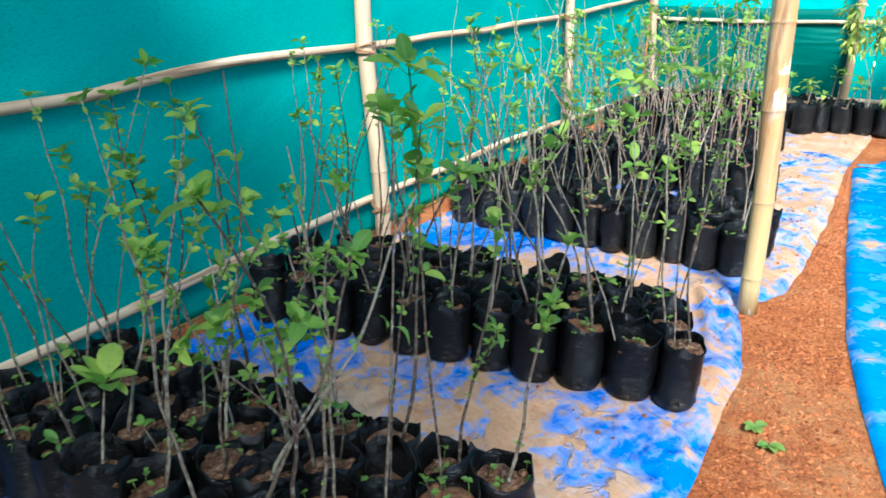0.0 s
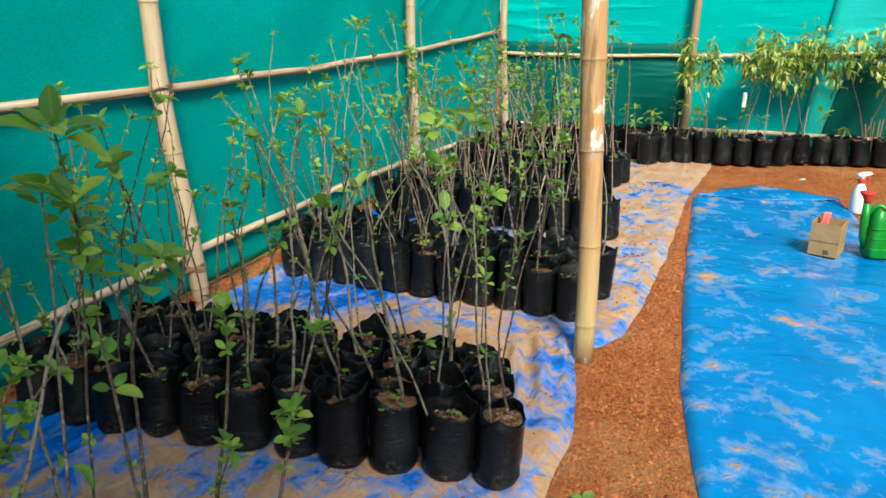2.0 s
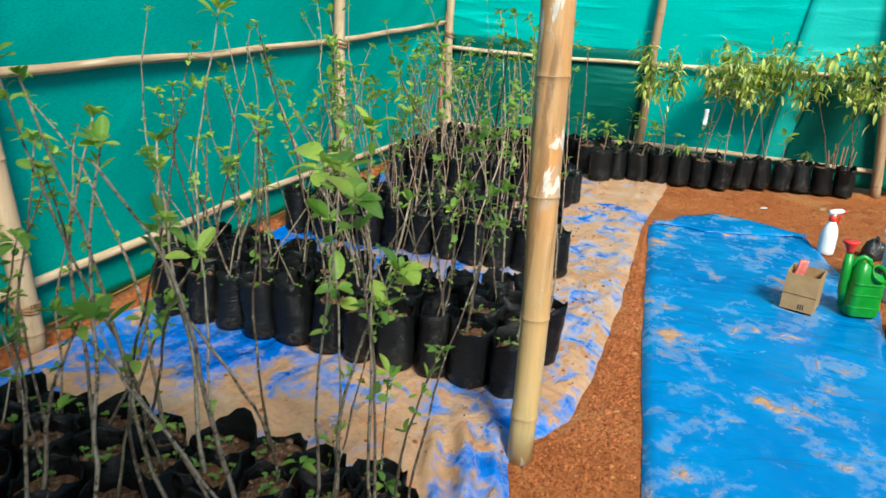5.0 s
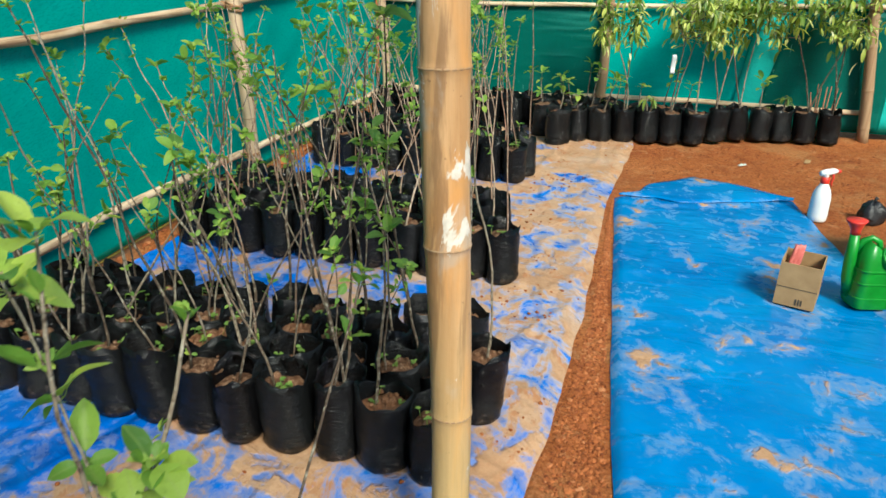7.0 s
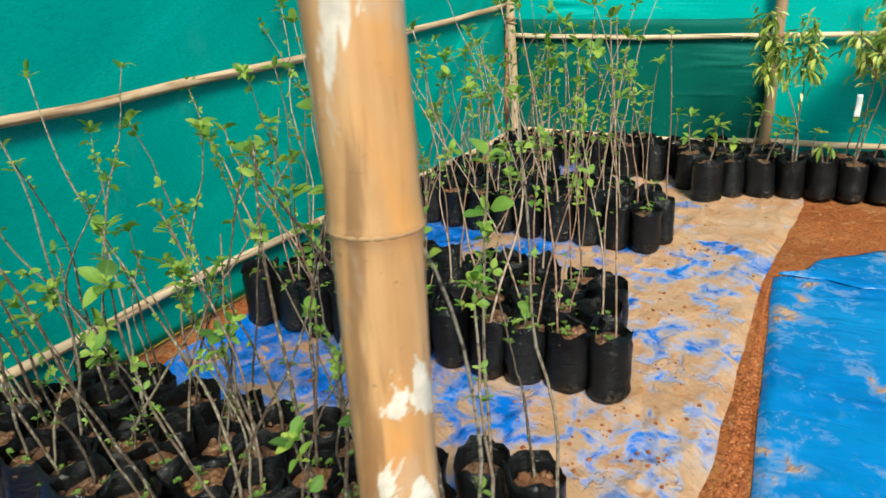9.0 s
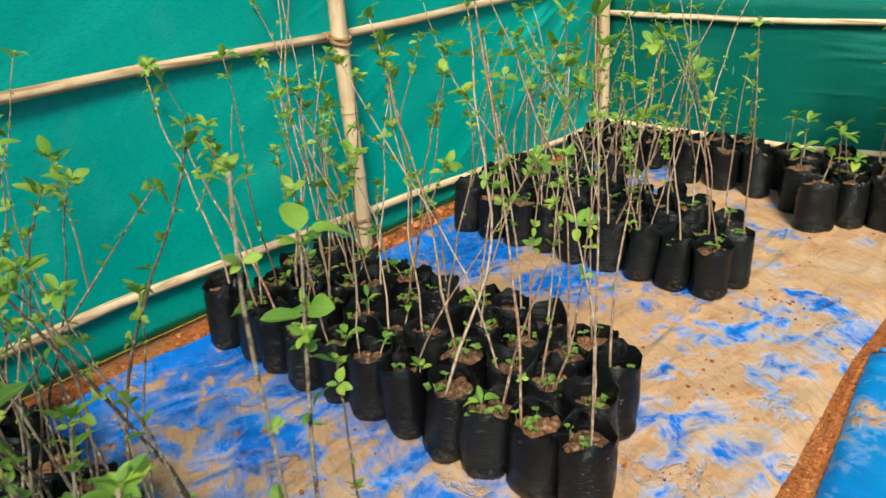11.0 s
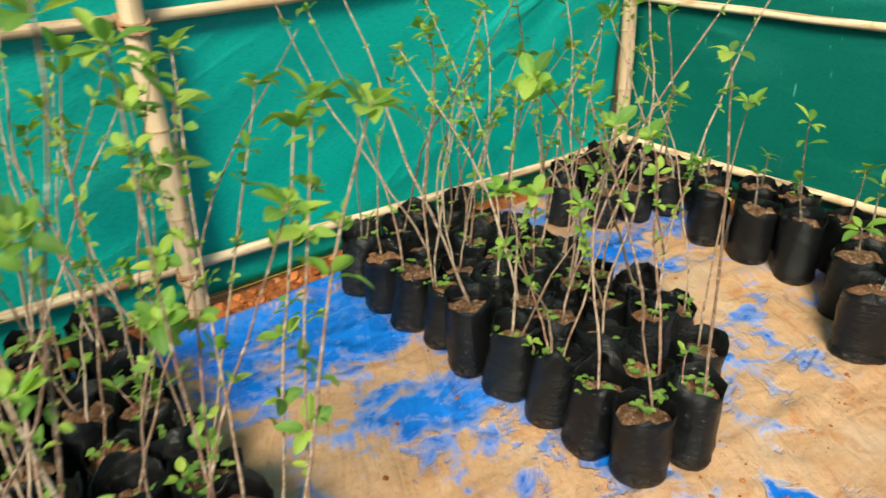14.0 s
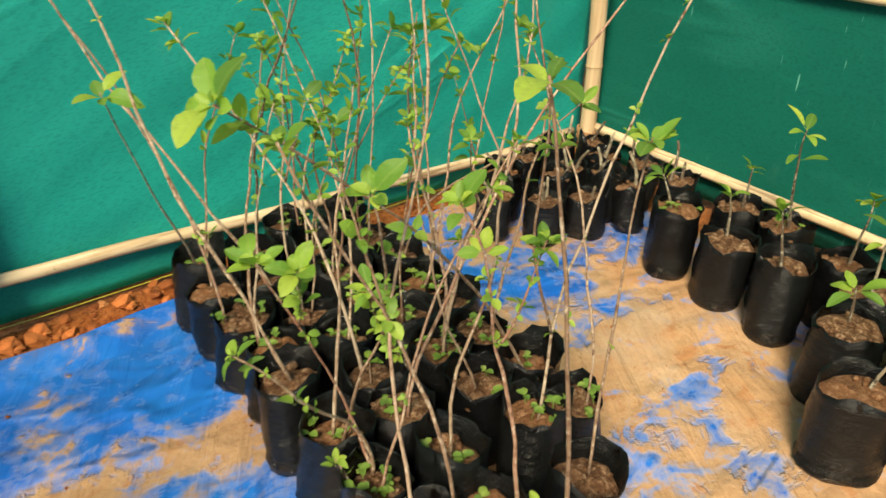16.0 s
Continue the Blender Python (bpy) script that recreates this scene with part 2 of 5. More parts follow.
def make_plastic(name, color, rough=0.3, wrinkle=0.0, vary=0.12):
    m = Mat(name, rough, spec=0.5)
    dark = tuple(v * (1 - vary) for v in color)
    lite = tuple(min(1, v * (1 + vary)) for v in color)
    m.color(m.ramp(m.noise(12, 5), [(0.3, dark), (0.7, lite)]))
    m.rough(m.math('ADD', m.math('MULTIPLY', m.noise(25, 4), 0.25), rough - 0.1))
    if wrinkle:
        m.bump(m.noise(16, 4, 0.6, (1, 1, 3.2), warp=1.0), wrinkle)
    return m.m


def make_bag():
    m = Mat("black_polythene", 0.3, spec=0.24)
    grime = m.mask(m.noise(9, 5, 0.7), 0.55, 0.8)
    base = m.ramp(m.each(), [(0.0, (0.003, 0.003, 0.0035)), (1.0, (0.007, 0.0075, 0.008))])
    low = m.mask(m.axis(2), 0.075, 0.0)
    c = m.mix(m.math('MULTIPLY', grime, 0.07), base, (0.16, 0.10, 0.06))
    m.color(m.mix(m.math('MULTIPLY', m.math('MULTIPLY', low, grime), 0.4), c, (0.22, 0.13, 0.07)))
    m.rough(m.math('ADD', m.math('MULTIPLY', grime, 0.35), 0.15))
    m.bump(m.noise(26, 4, 0.65, (1, 1, 2.4), warp=1.2), 0.010, 0.55)
    m.bump(m.noise(48, 3, 0.6, (0.6, 0.6, 3.4), warp=0.8), 0.005, 0.6)
    m.bump(m.math('MULTIPLY', m.noise(20, 3, 0.55, (0.8, 0.8, 5.5), warp=1.0), m.mask(m.axis(2), 0.12, 0.03)), 0.020, 0.8)
    return m.m


def make_soil():
    m = Mat("potting_soil", 0.95, spec=0.1)
    f = m.noise(60, 5, 0.75)
    c = m.ramp(f, [(0.3, (0.038, 0.018, 0.010)), (0.50, (0.125, 0.062, 0.034)), (0.68, (0.37, 0.235, 0.15))])
    m.color(m.mix(m.math('MULTIPLY', m.mask(m.each(), 0.5, 1.0), 0.5), c, (0.30, 0.13, 0.06)))
    m.bump(f, 0.012).bump(m.noise(160, 3), 0.003)
    return m.m


def make_bark(name, stops, lichen):
    m = Mat(name, 0.8, spec=0.2)
    base = m.ramp(m.each(), stops)
    c = m.mix(m.mask(m.noise(110, 4, 0.7, (1, 1, 0.5)), 0.50, 0.68), base, lichen)
    c = m.mix(m.mask(m.noise(60, 4, 0.7), 0.50, 0.64), c, stops[0][1])
    m.color(c)
    m.bump(m.noise(140, 3, 0.6, (1, 1, 0.5)), 0.0015)
    return m.m


def make_leaf(name, stops, share=0.54, single=True):
    m = Mat(name, 0.45, spec=0.4)
    c = m.ramp(m.each() if single else m.island(), stops)
    rib = m.mask(m.math('ABSOLUTE', m.axis(1)), 0.05, 0.0) if single else m.noise(60, 2)
    c = m.mix(m.math('MULTIPLY', rib, 0.35), c, (0.34, 0.42, 0.12))
    c = m.mix(m.math('MULTIPLY', m.mask(m.noise(7 if single else 90, 3), 0.5, 0.8), 0.35), c, tuple(v * 0.6 for v in stops[0][1]))
    m.color(c)
    m.bump(m.noise(9 if single else 160, 3), 0.002)
    m.translucent(share, m.mix(0.55, c, (0.36, 0.53, 0.035)))
    return m.m


LEAF = make_leaf("apple_leaf", [(0.0, (0.07, 0.165, 0.036)), (0.3, (0.145, 0.305, 0.052)), (0.65, (0.25, 0.43, 0.066)), (1.0, (0.47, 0.58, 0.10))])
MANGO = make_leaf("drooping_leaf", [(0.0, (0.04, 0.09, 0.02)), (0.3, (0.12, 0.20, 0.03)), (0.5, (0.36, 0.43, 0.06)), (0.85, (0.64, 0.64, 0.15)), (1.0, (0.76, 0.71, 0.40))], 0.35)
FOLIAGE = make_leaf("drooping_foliage", [(0.0, (0.035, 0.085, 0.02)), (0.3, (0.12, 0.20, 0.03)), (0.5, (0.38, 0.45, 0.06)), (0.85, (0.68, 0.68, 0.16)), (1.0, (0.78, 0.74, 0.44))], 0.35, False)
YOUNG = make_leaf("young_leaf", [(0.0, (0.12, 0.24, 0.04)), (0.4, (0.22, 0.38, 0.055)), (1.0, (0.46, 0.56, 0.09))], 0.48, False)
WEED = make_leaf("weed_leaf", [(0.0, (0.07, 0.16, 0.03)), (0.6, (0.13, 0.25, 0.04)), (1.0, (0.26, 0.33, 0.08))], 0.35, False)


def make_bamboo(name, base, light, patches, along=2, rough=0.5):
    """along: the axis on which the cane lies, for its grain."""
    m = Mat(name, rough, spec=0.3)
    grain = tuple(0.06 if k == along else 1.0 for k in range(3))
    streak = m.noise(26, 4, 0.6, grain, warp=0.3)
    c = m.ramp(streak, [(0.3, base), (0.7, light)])
    stain = m.noise(5.0, 5, 0.65, (1, 1, 0.6), warp=0.5)
    c = m.mix(m.math('MULTIPLY', m.mask(stain, 0.52, 0.75), 0.75), c, (0.34, 0.19, 0.085))
    c = m.mix(m.math('MULTIPLY', m.mask(m.noise(70, 3), 0.66, 0.74), 0.6), c, (0.16, 0.09, 0.05))
    if along < 2:
        # split lengthwise, with dark grooves and frayed edges
        split = m.noise(48, 3, 0.55, tuple(0.035 if k == along else 1.0 for k in range(3)), warp=0.2)
        c = m.mix(m.math('MULTIPLY', m.mask(split, 0.56, 0.66), 0.75), c, (0.19, 0.10, 0.05))
        c = m.mix(m.math('MULTIPLY', m.mask(split, 0.44, 0.34), 0.5), c, (0.74, 0.63, 0.48))
        m.bump(split, 0.004)
    if patches:
        # browned by the sun above, greenish near the ground, with flaked whitish skin
        tan = m.noise(2.4, 4, 0.6, (3.5, 3.5, 1.0), warp=0.5)
        c = m.mix(m.math('MULTIPLY', m.mask(tan, 0.44, 0.60), 0.6), c, (0.60, 0.27, 0.075))
        brown = m.noise(2.2, 5, 0.65, (9.0, 9.0, 0.9), warp=0.3)
        c = m.mix(m.math('MULTIPLY', m.mask(brown, 0.48, 0.62), 0.75), c, (0.20, 0.105, 0.05))
        c = m.mix(m.math('MULTIPLY', m.mask(m.axis(2), 0.85, 0.1), 0.55), c, (0.44, 0.37, 0.17))
        grey = m.noise(3.0, 4, 0.6, (3.0, 3.0, 1.4), warp=0.6)
        c = m.mix(m.math('MULTIPLY', m.mask(grey, 0.54, 0.66), 0.55), c, (0.40, 0.35, 0.29))
        p = m.noise(9.0, 6, 0.62, (1.1, 1.1, 0.45), warp=0.4)
        up = m.axis(2)
        # whitewash flaked to a patch above the joint and a ragged grey band below it
        high = m.math('MULTIPLY', m.mask(up, 1.20, 1.26), m.mask(up, 1.47, 1.40))
        band = m.math('MULTIPLY', m.mask(up, 0.93, 0.97), m.mask(up, 1.06, 1.01))
        level = m.math('ADD', p, m.math('ADD', m.math('MULTIPLY', high, 0.075), m.math('MULTIPLY', band, 0.125)))
        c = m.mix(m.math('MULTIPLY', m.mask(level, 0.597, 0.622), 0.85), c, m.ramp(m.noise(30, 4, 0.6), [(0.35, (0.50, 0.46, 0.40)), (0.65, (0.74, 0.68, 0.60))]))
    m.color(c)
    m.bump(streak, 0.002).bump(m.noise(9, 4, 0.6), 0.004)
    return m.m


BAMBOO = make_bamboo("weathered_bamboo", (0.36, 0.235, 0.14), (0.56, 0.415, 0.275), False)
BAMBOO_PALE = make_bamboo("bleached_bamboo", (0.42, 0.29, 0.175), (0.64, 0.49, 0.34), False, 1, 0.75)
BAMBOO_SPLIT = make_bamboo("split_bamboo", (0.33, 0.20, 0.11), (0.58, 0.42, 0.27), False, 1, 0.7)
BAMBOO_END = make_bamboo("split_bamboo_end", (0.50, 0.35, 0.21), (0.68, 0.53, 0.36), False, 0, 0.7)
BAMBOO_POST = make_bamboo("stained_bamboo", (0.38, 0.20, 0.085), (0.54, 0.325, 0.16), True)
BAMBOO_SCAR = make_bamboo("bamboo_joint", (0.26, 0.15, 0.075), (0.42, 0.27, 0.15), False)
BAMBOO_DARK = make_bamboo("browned_bamboo", (0.25, 0.15, 0.085), (0.40, 0.26, 0.15), False)
HEM, EARTH, CLOD, CRUMB, BAG, SOIL, BARK = make_hem(), make_earth(), make_clod(), make_clod("brown_crumb", 0.8), make_bag(), make_soil(), make_bark("sapling_bark", [(0.0, (0.05, 0.034, 0.024)), (0.4, (0.11, 0.075, 0.052)), (0.7, (0.20, 0.155, 0.11)), (0.9, (0.30, 0.255, 0.195)), (1.0, (0.15, 0.075, 0.05))], (0.36, 0.33, 0.26))
CLOD_ORANGE = make_clod("orange_clod", 1.5)
BARK_PALE = make_bark("pale_sapling_bark", [(0.0, (0.14, 0.075, 0.048)), (0.35, (0.25, 0.155, 0.105)), (0.7, (0.40, 0.30, 0.225)), (1.0, (0.26, 0.11, 0.075))], (0.53, 0.43, 0.335))
TARP_SANDY = make_tarp("sandy_blue_sheet", 0.470, True)
TARP_BLUE = make_tarp("blue_sheet", 0.604, False)
ROPE = make_plastic("coir_rope", (0.30, 0.16, 0.08), 0.9, 0.0, 0.3)
GREEN = make_plastic("green_plastic", (0.015, 0.22, 0.022), 0.32, 0.0, 0.25)
RED = make_plastic("red_plastic", (0.62, 0.035, 0.02), 0.35)
PINK = make_plastic("pink_wrapper", (0.62, 0.16, 0.14), 0.5, 0.004, 0.3)
WHITE = make_plastic("white_plastic", (0.74, 0.75, 0.74), 0.38, 0.0, 0.05)
GREY = make_plastic("grey_plastic", (0.55, 0.56, 0.50), 0.45, 0.0, 0.1)
YELLOW = make_plastic("yellow_plastic", (0.70, 0.42, 0.02), 0.4)
BLACK = make_plastic("black_plastic", (0.012, 0.012, 0.014), 0.35, 0.01)
INK = make_plastic("dark_print", (0.05, 0.04, 0.03), 0.8)


def make_card():
    m = Mat("brown_cardboard", 0.85, spec=0.15)
    c = m.ramp(m.noise(14, 5, 0.6), [(0.3, (0.30, 0.18, 0.085)), (0.7, (0.40, 0.255, 0.125))])
    m.color(m.mix(m.math('MULTIPLY', m.mask(m.noise(6, 4), 0.5, 0.75), 0.4), c, (0.30, 0.17, 0.08)))
    m.bump(m.noise(40, 4, 0.6), 0.001)
    return m.m


CARD = make_card()
STALK = make_plastic("dry_stalk", (0.30, 0.13, 0.07), 0.85, 0.0, 0.4)


# ---- mesh helpers ----
class Build:
    """Collects vertices and faces of one mesh."""

    def __init__(self):
        self.v, self.f = [], []

    def tube(self, pts, radii, sides=6, cap=True):
        pts = [Vector(p) for p in pts]
        base = len(self.v)
        ref = Vector((0.31, 0.95, 0.11))
        for i, p in enumerate(pts):
            d = (pts[min(i + 1, len(pts) - 1)] - pts[max(i - 1, 0)]).normalized()
            a = d.cross(ref)
            if a.length < 0.05:
                a = d.cross(Vector((1, 0, 0)))
            a.normalize()
            b = d.cross(a)
            for k in range(sides):
                w = 2 * math.pi * k / sides
                self.v.append(tuple(p + (a * math.cos(w) + b * math.sin(w)) * radii[i]))
        for i in range(len(pts) - 1):
            for k in range(sides):
                k2 = (k + 1) % sides
                self.f.append((base + i * sides + k, base + i * sides + k2, base + (i + 1) * sides + k2, base + (i + 1) * sides + k))
        if cap:
            self.f.append(tuple(base + k for k in range(sides - 1, -1, -1)))
            self.f.append(tuple(base + (len(pts) - 1) * sides + k for k in range(sides)))
        return self

    def lathe(self, rings, sides=16, centre=(0, 0), shape=None, close=(True, True)):
        """rings: (radius, z); shape(angle, ring) gives (radius factor, dz)."""
        base = len(self.v)
        for i, (r, z) in enumerate(rings):
            for k in range(sides):
                w = 2 * math.pi * k / sides
                q, dz = shape(w, i) if shape else (1, 0)
                self.v.append((centre[0] + r * q * math.cos(w), centre[1] + r * q * math.sin(w), z + dz))
        for i in range(len(rings) - 1):
            for k in range(sides):
                k2 = (k + 1) % sides
                self.f.append((base + i * sides + k, base + i * sides + k2, base + (i + 1) * sides + k2, base + (i + 1) * sides + k))
        if close[0]:
            self.f.append(tuple(base + k for k in range(sides - 1, -1, -1)))
        if close[1]:
            self.f.append(tuple(base + (len(rings) - 1) * sides + k for k in range(sides)))
        return self

    def leaf(self, at, out, up, length, width, droop=0.3, fold=0.25):
        """A pointed leaf, folded along its rib and bent down towards its tip."""
        out = Vector(out).normalized()
        side = out.cross(Vector(up))
        if side.length < 0.05:
            side = out.cross(Vector((1, 0.2, 0)))
        side.normalize()
        nor = side.cross(out).normalized()
        base = len(self.v)
        at = Vector(at)
        for s, w in ((0.0, 0.0), (0.24, 0.76), (0.54, 1.0), (0.82, 0.68), (1.0, 0.0)):
            mid = at + out * (length * s * (1 - 0.25 * droop * s)) - nor * (length * droop * s * s)
            if w == 0:
                self.v.append(tuple(mid))
            else:
                lift = nor * (width * fold * w)
                self.v.append(tuple(mid + side * (width * 0.5 * w) + lift))
                self.v.append(tuple(mid))
                self.v.append(tuple(mid - side * (width * 0.5 * w) + lift))
        b = base
        self.f += [(b, b + 2, b + 1), (b, b + 3, b + 2)]
        for q in (1, 4):
            self.f += [(b + q, b + q + 1, b + q + 4, b + q + 3), (b + q + 1, b + q + 2, b + q + 5, b + q + 4)]
        self.f += [(b + 7, b + 8, b + 10), (b + 8, b + 9, b + 10)]
        return self

    def box(self, lo, hi, turn=None):
        base = len(self.v)
        for z in (lo[2], hi[2]):
            for x, y in ((lo[0], lo[1]), (hi[0], lo[1]), (hi[0], hi[1]), (lo[0], hi[1])):
                p = Vector((x, y, z))
                self.v.append(tuple(turn @ p if turn else p))
        self.f += [tuple(base + k for k in q) for q in ((3, 2, 1, 0), (4, 5, 6, 7), (0, 1, 5, 4), (1, 2, 6, 5), (2, 3, 7, 6), (3, 0, 4, 7))]
        return self

    def grid(self, nu, nv, fn):
        base = len(self.v)
        for j in range(nv + 1):
            for i in range(nu + 1):
                self.v.append(fn(i / nu, j / nv))
        for j in range(nv):
            for i in range(nu):
                a = base + j * (nu + 1) + i
                self.f.append((a, a + 1, a + nu + 2, a + nu + 1))
        return self

    def blob(self, at, r, rnd, squash=0.7):
        """A small angular lump."""
        base = len(self.v)
        t = (1 + 5 ** 0.5) / 2
        for p in ((-1, t, 0), (1, t, 0), (-1, -t, 0), (1, -t, 0), (0, -1, t), (0, 1, t), (0, -1, -t), (0, 1, -t), (t, 0, -1), (t, 0, 1), (-t, 0, -1), (-t, 0, 1)):
            q = Vector(p).normalized() * r * rnd.uniform(0.7, 1.25)
            self.v.append((at[0] + q.x, at[1] + q.y, at[2] + q.z * squash))
        for q in ((0, 11, 5), (0, 5, 1), (0, 1, 7), (0, 7, 10), (0, 10, 11), (1, 5, 9), (5, 11, 4), (11, 10, 2), (10, 7, 6), (7, 1, 8), (3, 9, 4), (3, 4, 2), (3, 2, 6), (3, 6, 8), (3, 8, 9), (4, 9, 5), (2, 4, 11), (6, 2, 10), (8, 6, 7), (9, 8, 1)):
            self.f.append(tuple(base + k for k in q))
        return self

    def mesh(self, name, material, smooth=True):
        me = bpy.data.meshes.new(name)
        me.from_pydata(self.v, [], self.f)
        if smooth:
            me.polygons.foreach_set("use_smooth", [True] * len(me.polygons))
        me.materials.append(material)
        return me


def part(name, build, material, parent=None, label="", smooth=True):
    ob = new(name, build.mesh(name, material, smooth))
    if parent:
        ob.parent = parent
    if label:
        ob["label"] = label
    return ob


def thing(name, at, label, category, group="", turn=0.0, kind=""):
    ob = new(name)
    ob.empty_display_size = 0.05
    ob.matrix_world = pose(at[0], at[1], at[2], 0, 0, turn)
    return tagged(ob, label, category, group, kind)


def n3(x, y, z=0.0):
    return noise.noise(Vector((x, y, z)))


def lerp_table(table, q):
    if q <= table[0][0]:
        return table[0][1]
    for (a, va), (b, vb) in zip(table, table[1:]):
        if q <= b:
            return va + (vb - va) * (q - a) / (b - a)
    return table[-1][1]


def shade(ob, angle=35):
    ob.data.set_sharp_from_angle(angle=radians(angle))
    return ob


# ---- ground ----
def ground_z(x, y):
    z = -0.016 + 0.010 * n3(x * 1.7, y * 1.7) + 0.008 * n3(x * 7, y * 7, 3) + 0.006 * n3(x * 19, y * 19, 5)
    # a low bank of loose earth along the foot of the net
    bank = max(0.0, 1 - abs(x - 0.0) / 0.12) * (0.65 + 0.5 * n3(1.3, y * 2.1, 8)) * 0.075
    far_bank = max(0.0, 1 - abs(y - 8.3) / 0.14) * 0.03
    return z + (bank if 0 < y < 8.6 and x < 0.3 else 0) + (far_bank if -0.2 < x < 4 else 0)


def build_ground():
    def axis(lo, hi, step):
        inner = list(np.arange(lo, hi + 1e-6, step))
        outer = [0.1, 0.3, 0.7, 1.5, 3, 6, 12, 25, 60, 150, 400]
        return [lo - d for d in reversed(outer)] + inner + [hi + d for d in outer]
    xs, ys = axis(-0.3, 4.2, 0.034), axis(0.6, 8.7, 0.034)
    b = Build()
    nx, ny = len(xs), len(ys)
    b.v = [(x, y, ground_z(x, y)) for y in ys for x in xs]
    b.f = [(j * nx + i, j * nx + i + 1, (j + 1) * nx + i + 1, (j + 1) * nx + i) for j in range(ny - 1) for i in range(nx - 1)]
    ob = part("ground", b, EARTH)
    tagged(ob, "bare red laterite earth, loose and gritty", "ground", kind="structure")


build_ground()

LEFT_EDGE = [(-2, 0.10), (1.0, 0.12), (2.1, 0.07), (3.3, 0.09), (3.8, 0.13), (5.0, 0.09), (6.0, 0.115), (6.5, 0.09), (8.0, 0.08)]
RIGHT_EDGE = [(-2, 1.85), (2.2, 1.86), (3.0, 1.87), (3.2, 1.835), (3.36, 1.80), (3.44, 1.778), (3.54, 1.780), (3.59, 1.815), (3.66, 1.86), (3.78, 1.915), (4.2, 1.96), (5.0, 2.0), (6.3, 2.02), (7.6, 2.15), (8.0, 2.12)]


def gathered(x, y):
    """Folds where the sheet is bunched at the foot of the lone post."""
    near = math.exp(-((x - 1.67) / 0.17) ** 2 - ((y - 3.36) / 0.36) ** 2) * min(1.0, math.hypot(x - 1.80, y - 3.5) / 0.12)
    wave = 0.5 + 0.5 * math.sin(62 * (x + 0.30 * (y - 3.4) + 0.22 * (1.8 - x) * (y - 3.5)) + 2.0 * n3(x * 5, y * 5))
    return near * 0.045 * wave ** 1.6


def sandy_sheet(u, v):
    y = -1.6 + v * 9.76
    l = lerp_table(LEFT_EDGE, y) + 0.03 * n3(0, y * 3.5)
    r = lerp_table(RIGHT_EDGE, y) + 0.010 * n3(5, y * 5)
    x = l + (r - l) * u
    edge = min(u, 1 - u)
    z = 0.006 + 0.010 * abs(n3(x * 2.3, y * 2.3, 1)) + 0.006 * abs(n3(x * 9 + y * 4, y * 6, 2)) + gathered(x, y)
    z += (0.030 * math.exp(-(u / 0.035) ** 2) if y > 0 else 0)
    crease = 1 - abs(n3(x * 3.1 + 0.8 * n3(y, x), y * 1.4, 6)) * 9
    z += 0.008 * max(0.0, crease)
    down = min(1.0, edge / 0.03) if u > 0.5 else 1.0
    low = ground_z(x, y) + 0.004
    z = low + (max(z, low) - low) * down
    return (x, y + 0.05 * n3(x * 2, 9) * (v > 0.995), max(z, ground_z(x, y) + 0.004))


sheet = part("ground_sheet", Build().grid(112, 372, sandy_sheet), TARP_SANDY)
tagged(sheet, "blue plastic ground sheet trodden over with dry sand", "tarpaulin")

BLUE_LEFT = [(-2, 2.55), (1.6, 2.45), (2.5, 2.32), (2.9, 2.25), (3.4, 2.18), (4.5, 2.12), (6.4, 2.06), (7, 2.05)]
BLUE_RIGHT = [(-2, 3.15), (4.8, 3.14), (5.4, 3.22), (6.1, 3.12), (6.7, 3.06)]
BLUE_TOP = [(0, 6.40), (0.12, 6.50), (0.16, 6.64), (0.45, 6.88), (0.75, 6.78), (1.0, 6.62)]


def blue_sheet(u, v):
    y = -1.6 + v * (lerp_table(BLUE_TOP, u) + 1.6)
    l = lerp_table(BLUE_LEFT, y) + 0.005 * n3(3, y * 3)
    r = lerp_table(BLUE_RIGHT, y) + 0.02 * n3(8, y * 3)
    x = l + (r - l) * u
    z = 0.006 + 0.008 * abs(n3(x * 2, y * 2, 4)) + 0.004 * abs(n3(x * 8, y * 5, 5))
    for cx, cy, a, s in ((2.3, 6.33, 0.10, 0.016), (2.7, 6.42, 0.35, 0.014), (2.22, 6.52, 1.9, 0.012), (2.8, 6.05, -0.25, 0.011)):
        d = (x - cx) * -math.sin(a) + (y - cy) * math.cos(a)
        e = (x - cx) * math.cos(a) + (y - cy) * math.sin(a)
        z += s * max(0.0, 1 - abs(d) / 0.028) * max(0.0, 1 - abs(e) / 0.42)
    crease = 1 - abs(n3(x * 2.2, y * 1.2 + x, 11)) * 12
    z += 0.005 * max(0.0, crease)
    low = ground_z(x, y) + 0.004
    z = low + (max(z, low) - low) * min(1.0, min(u, 1 - u, (1 - v) * 4) / 0.024)
    return (x, y, z)


sheet = part("plastic_sheet", Build().grid(44, 260, blue_sheet), TARP_BLUE)
tagged(sheet, "clean bright blue plastic sheet with a folded far edge", "tarpaulin")


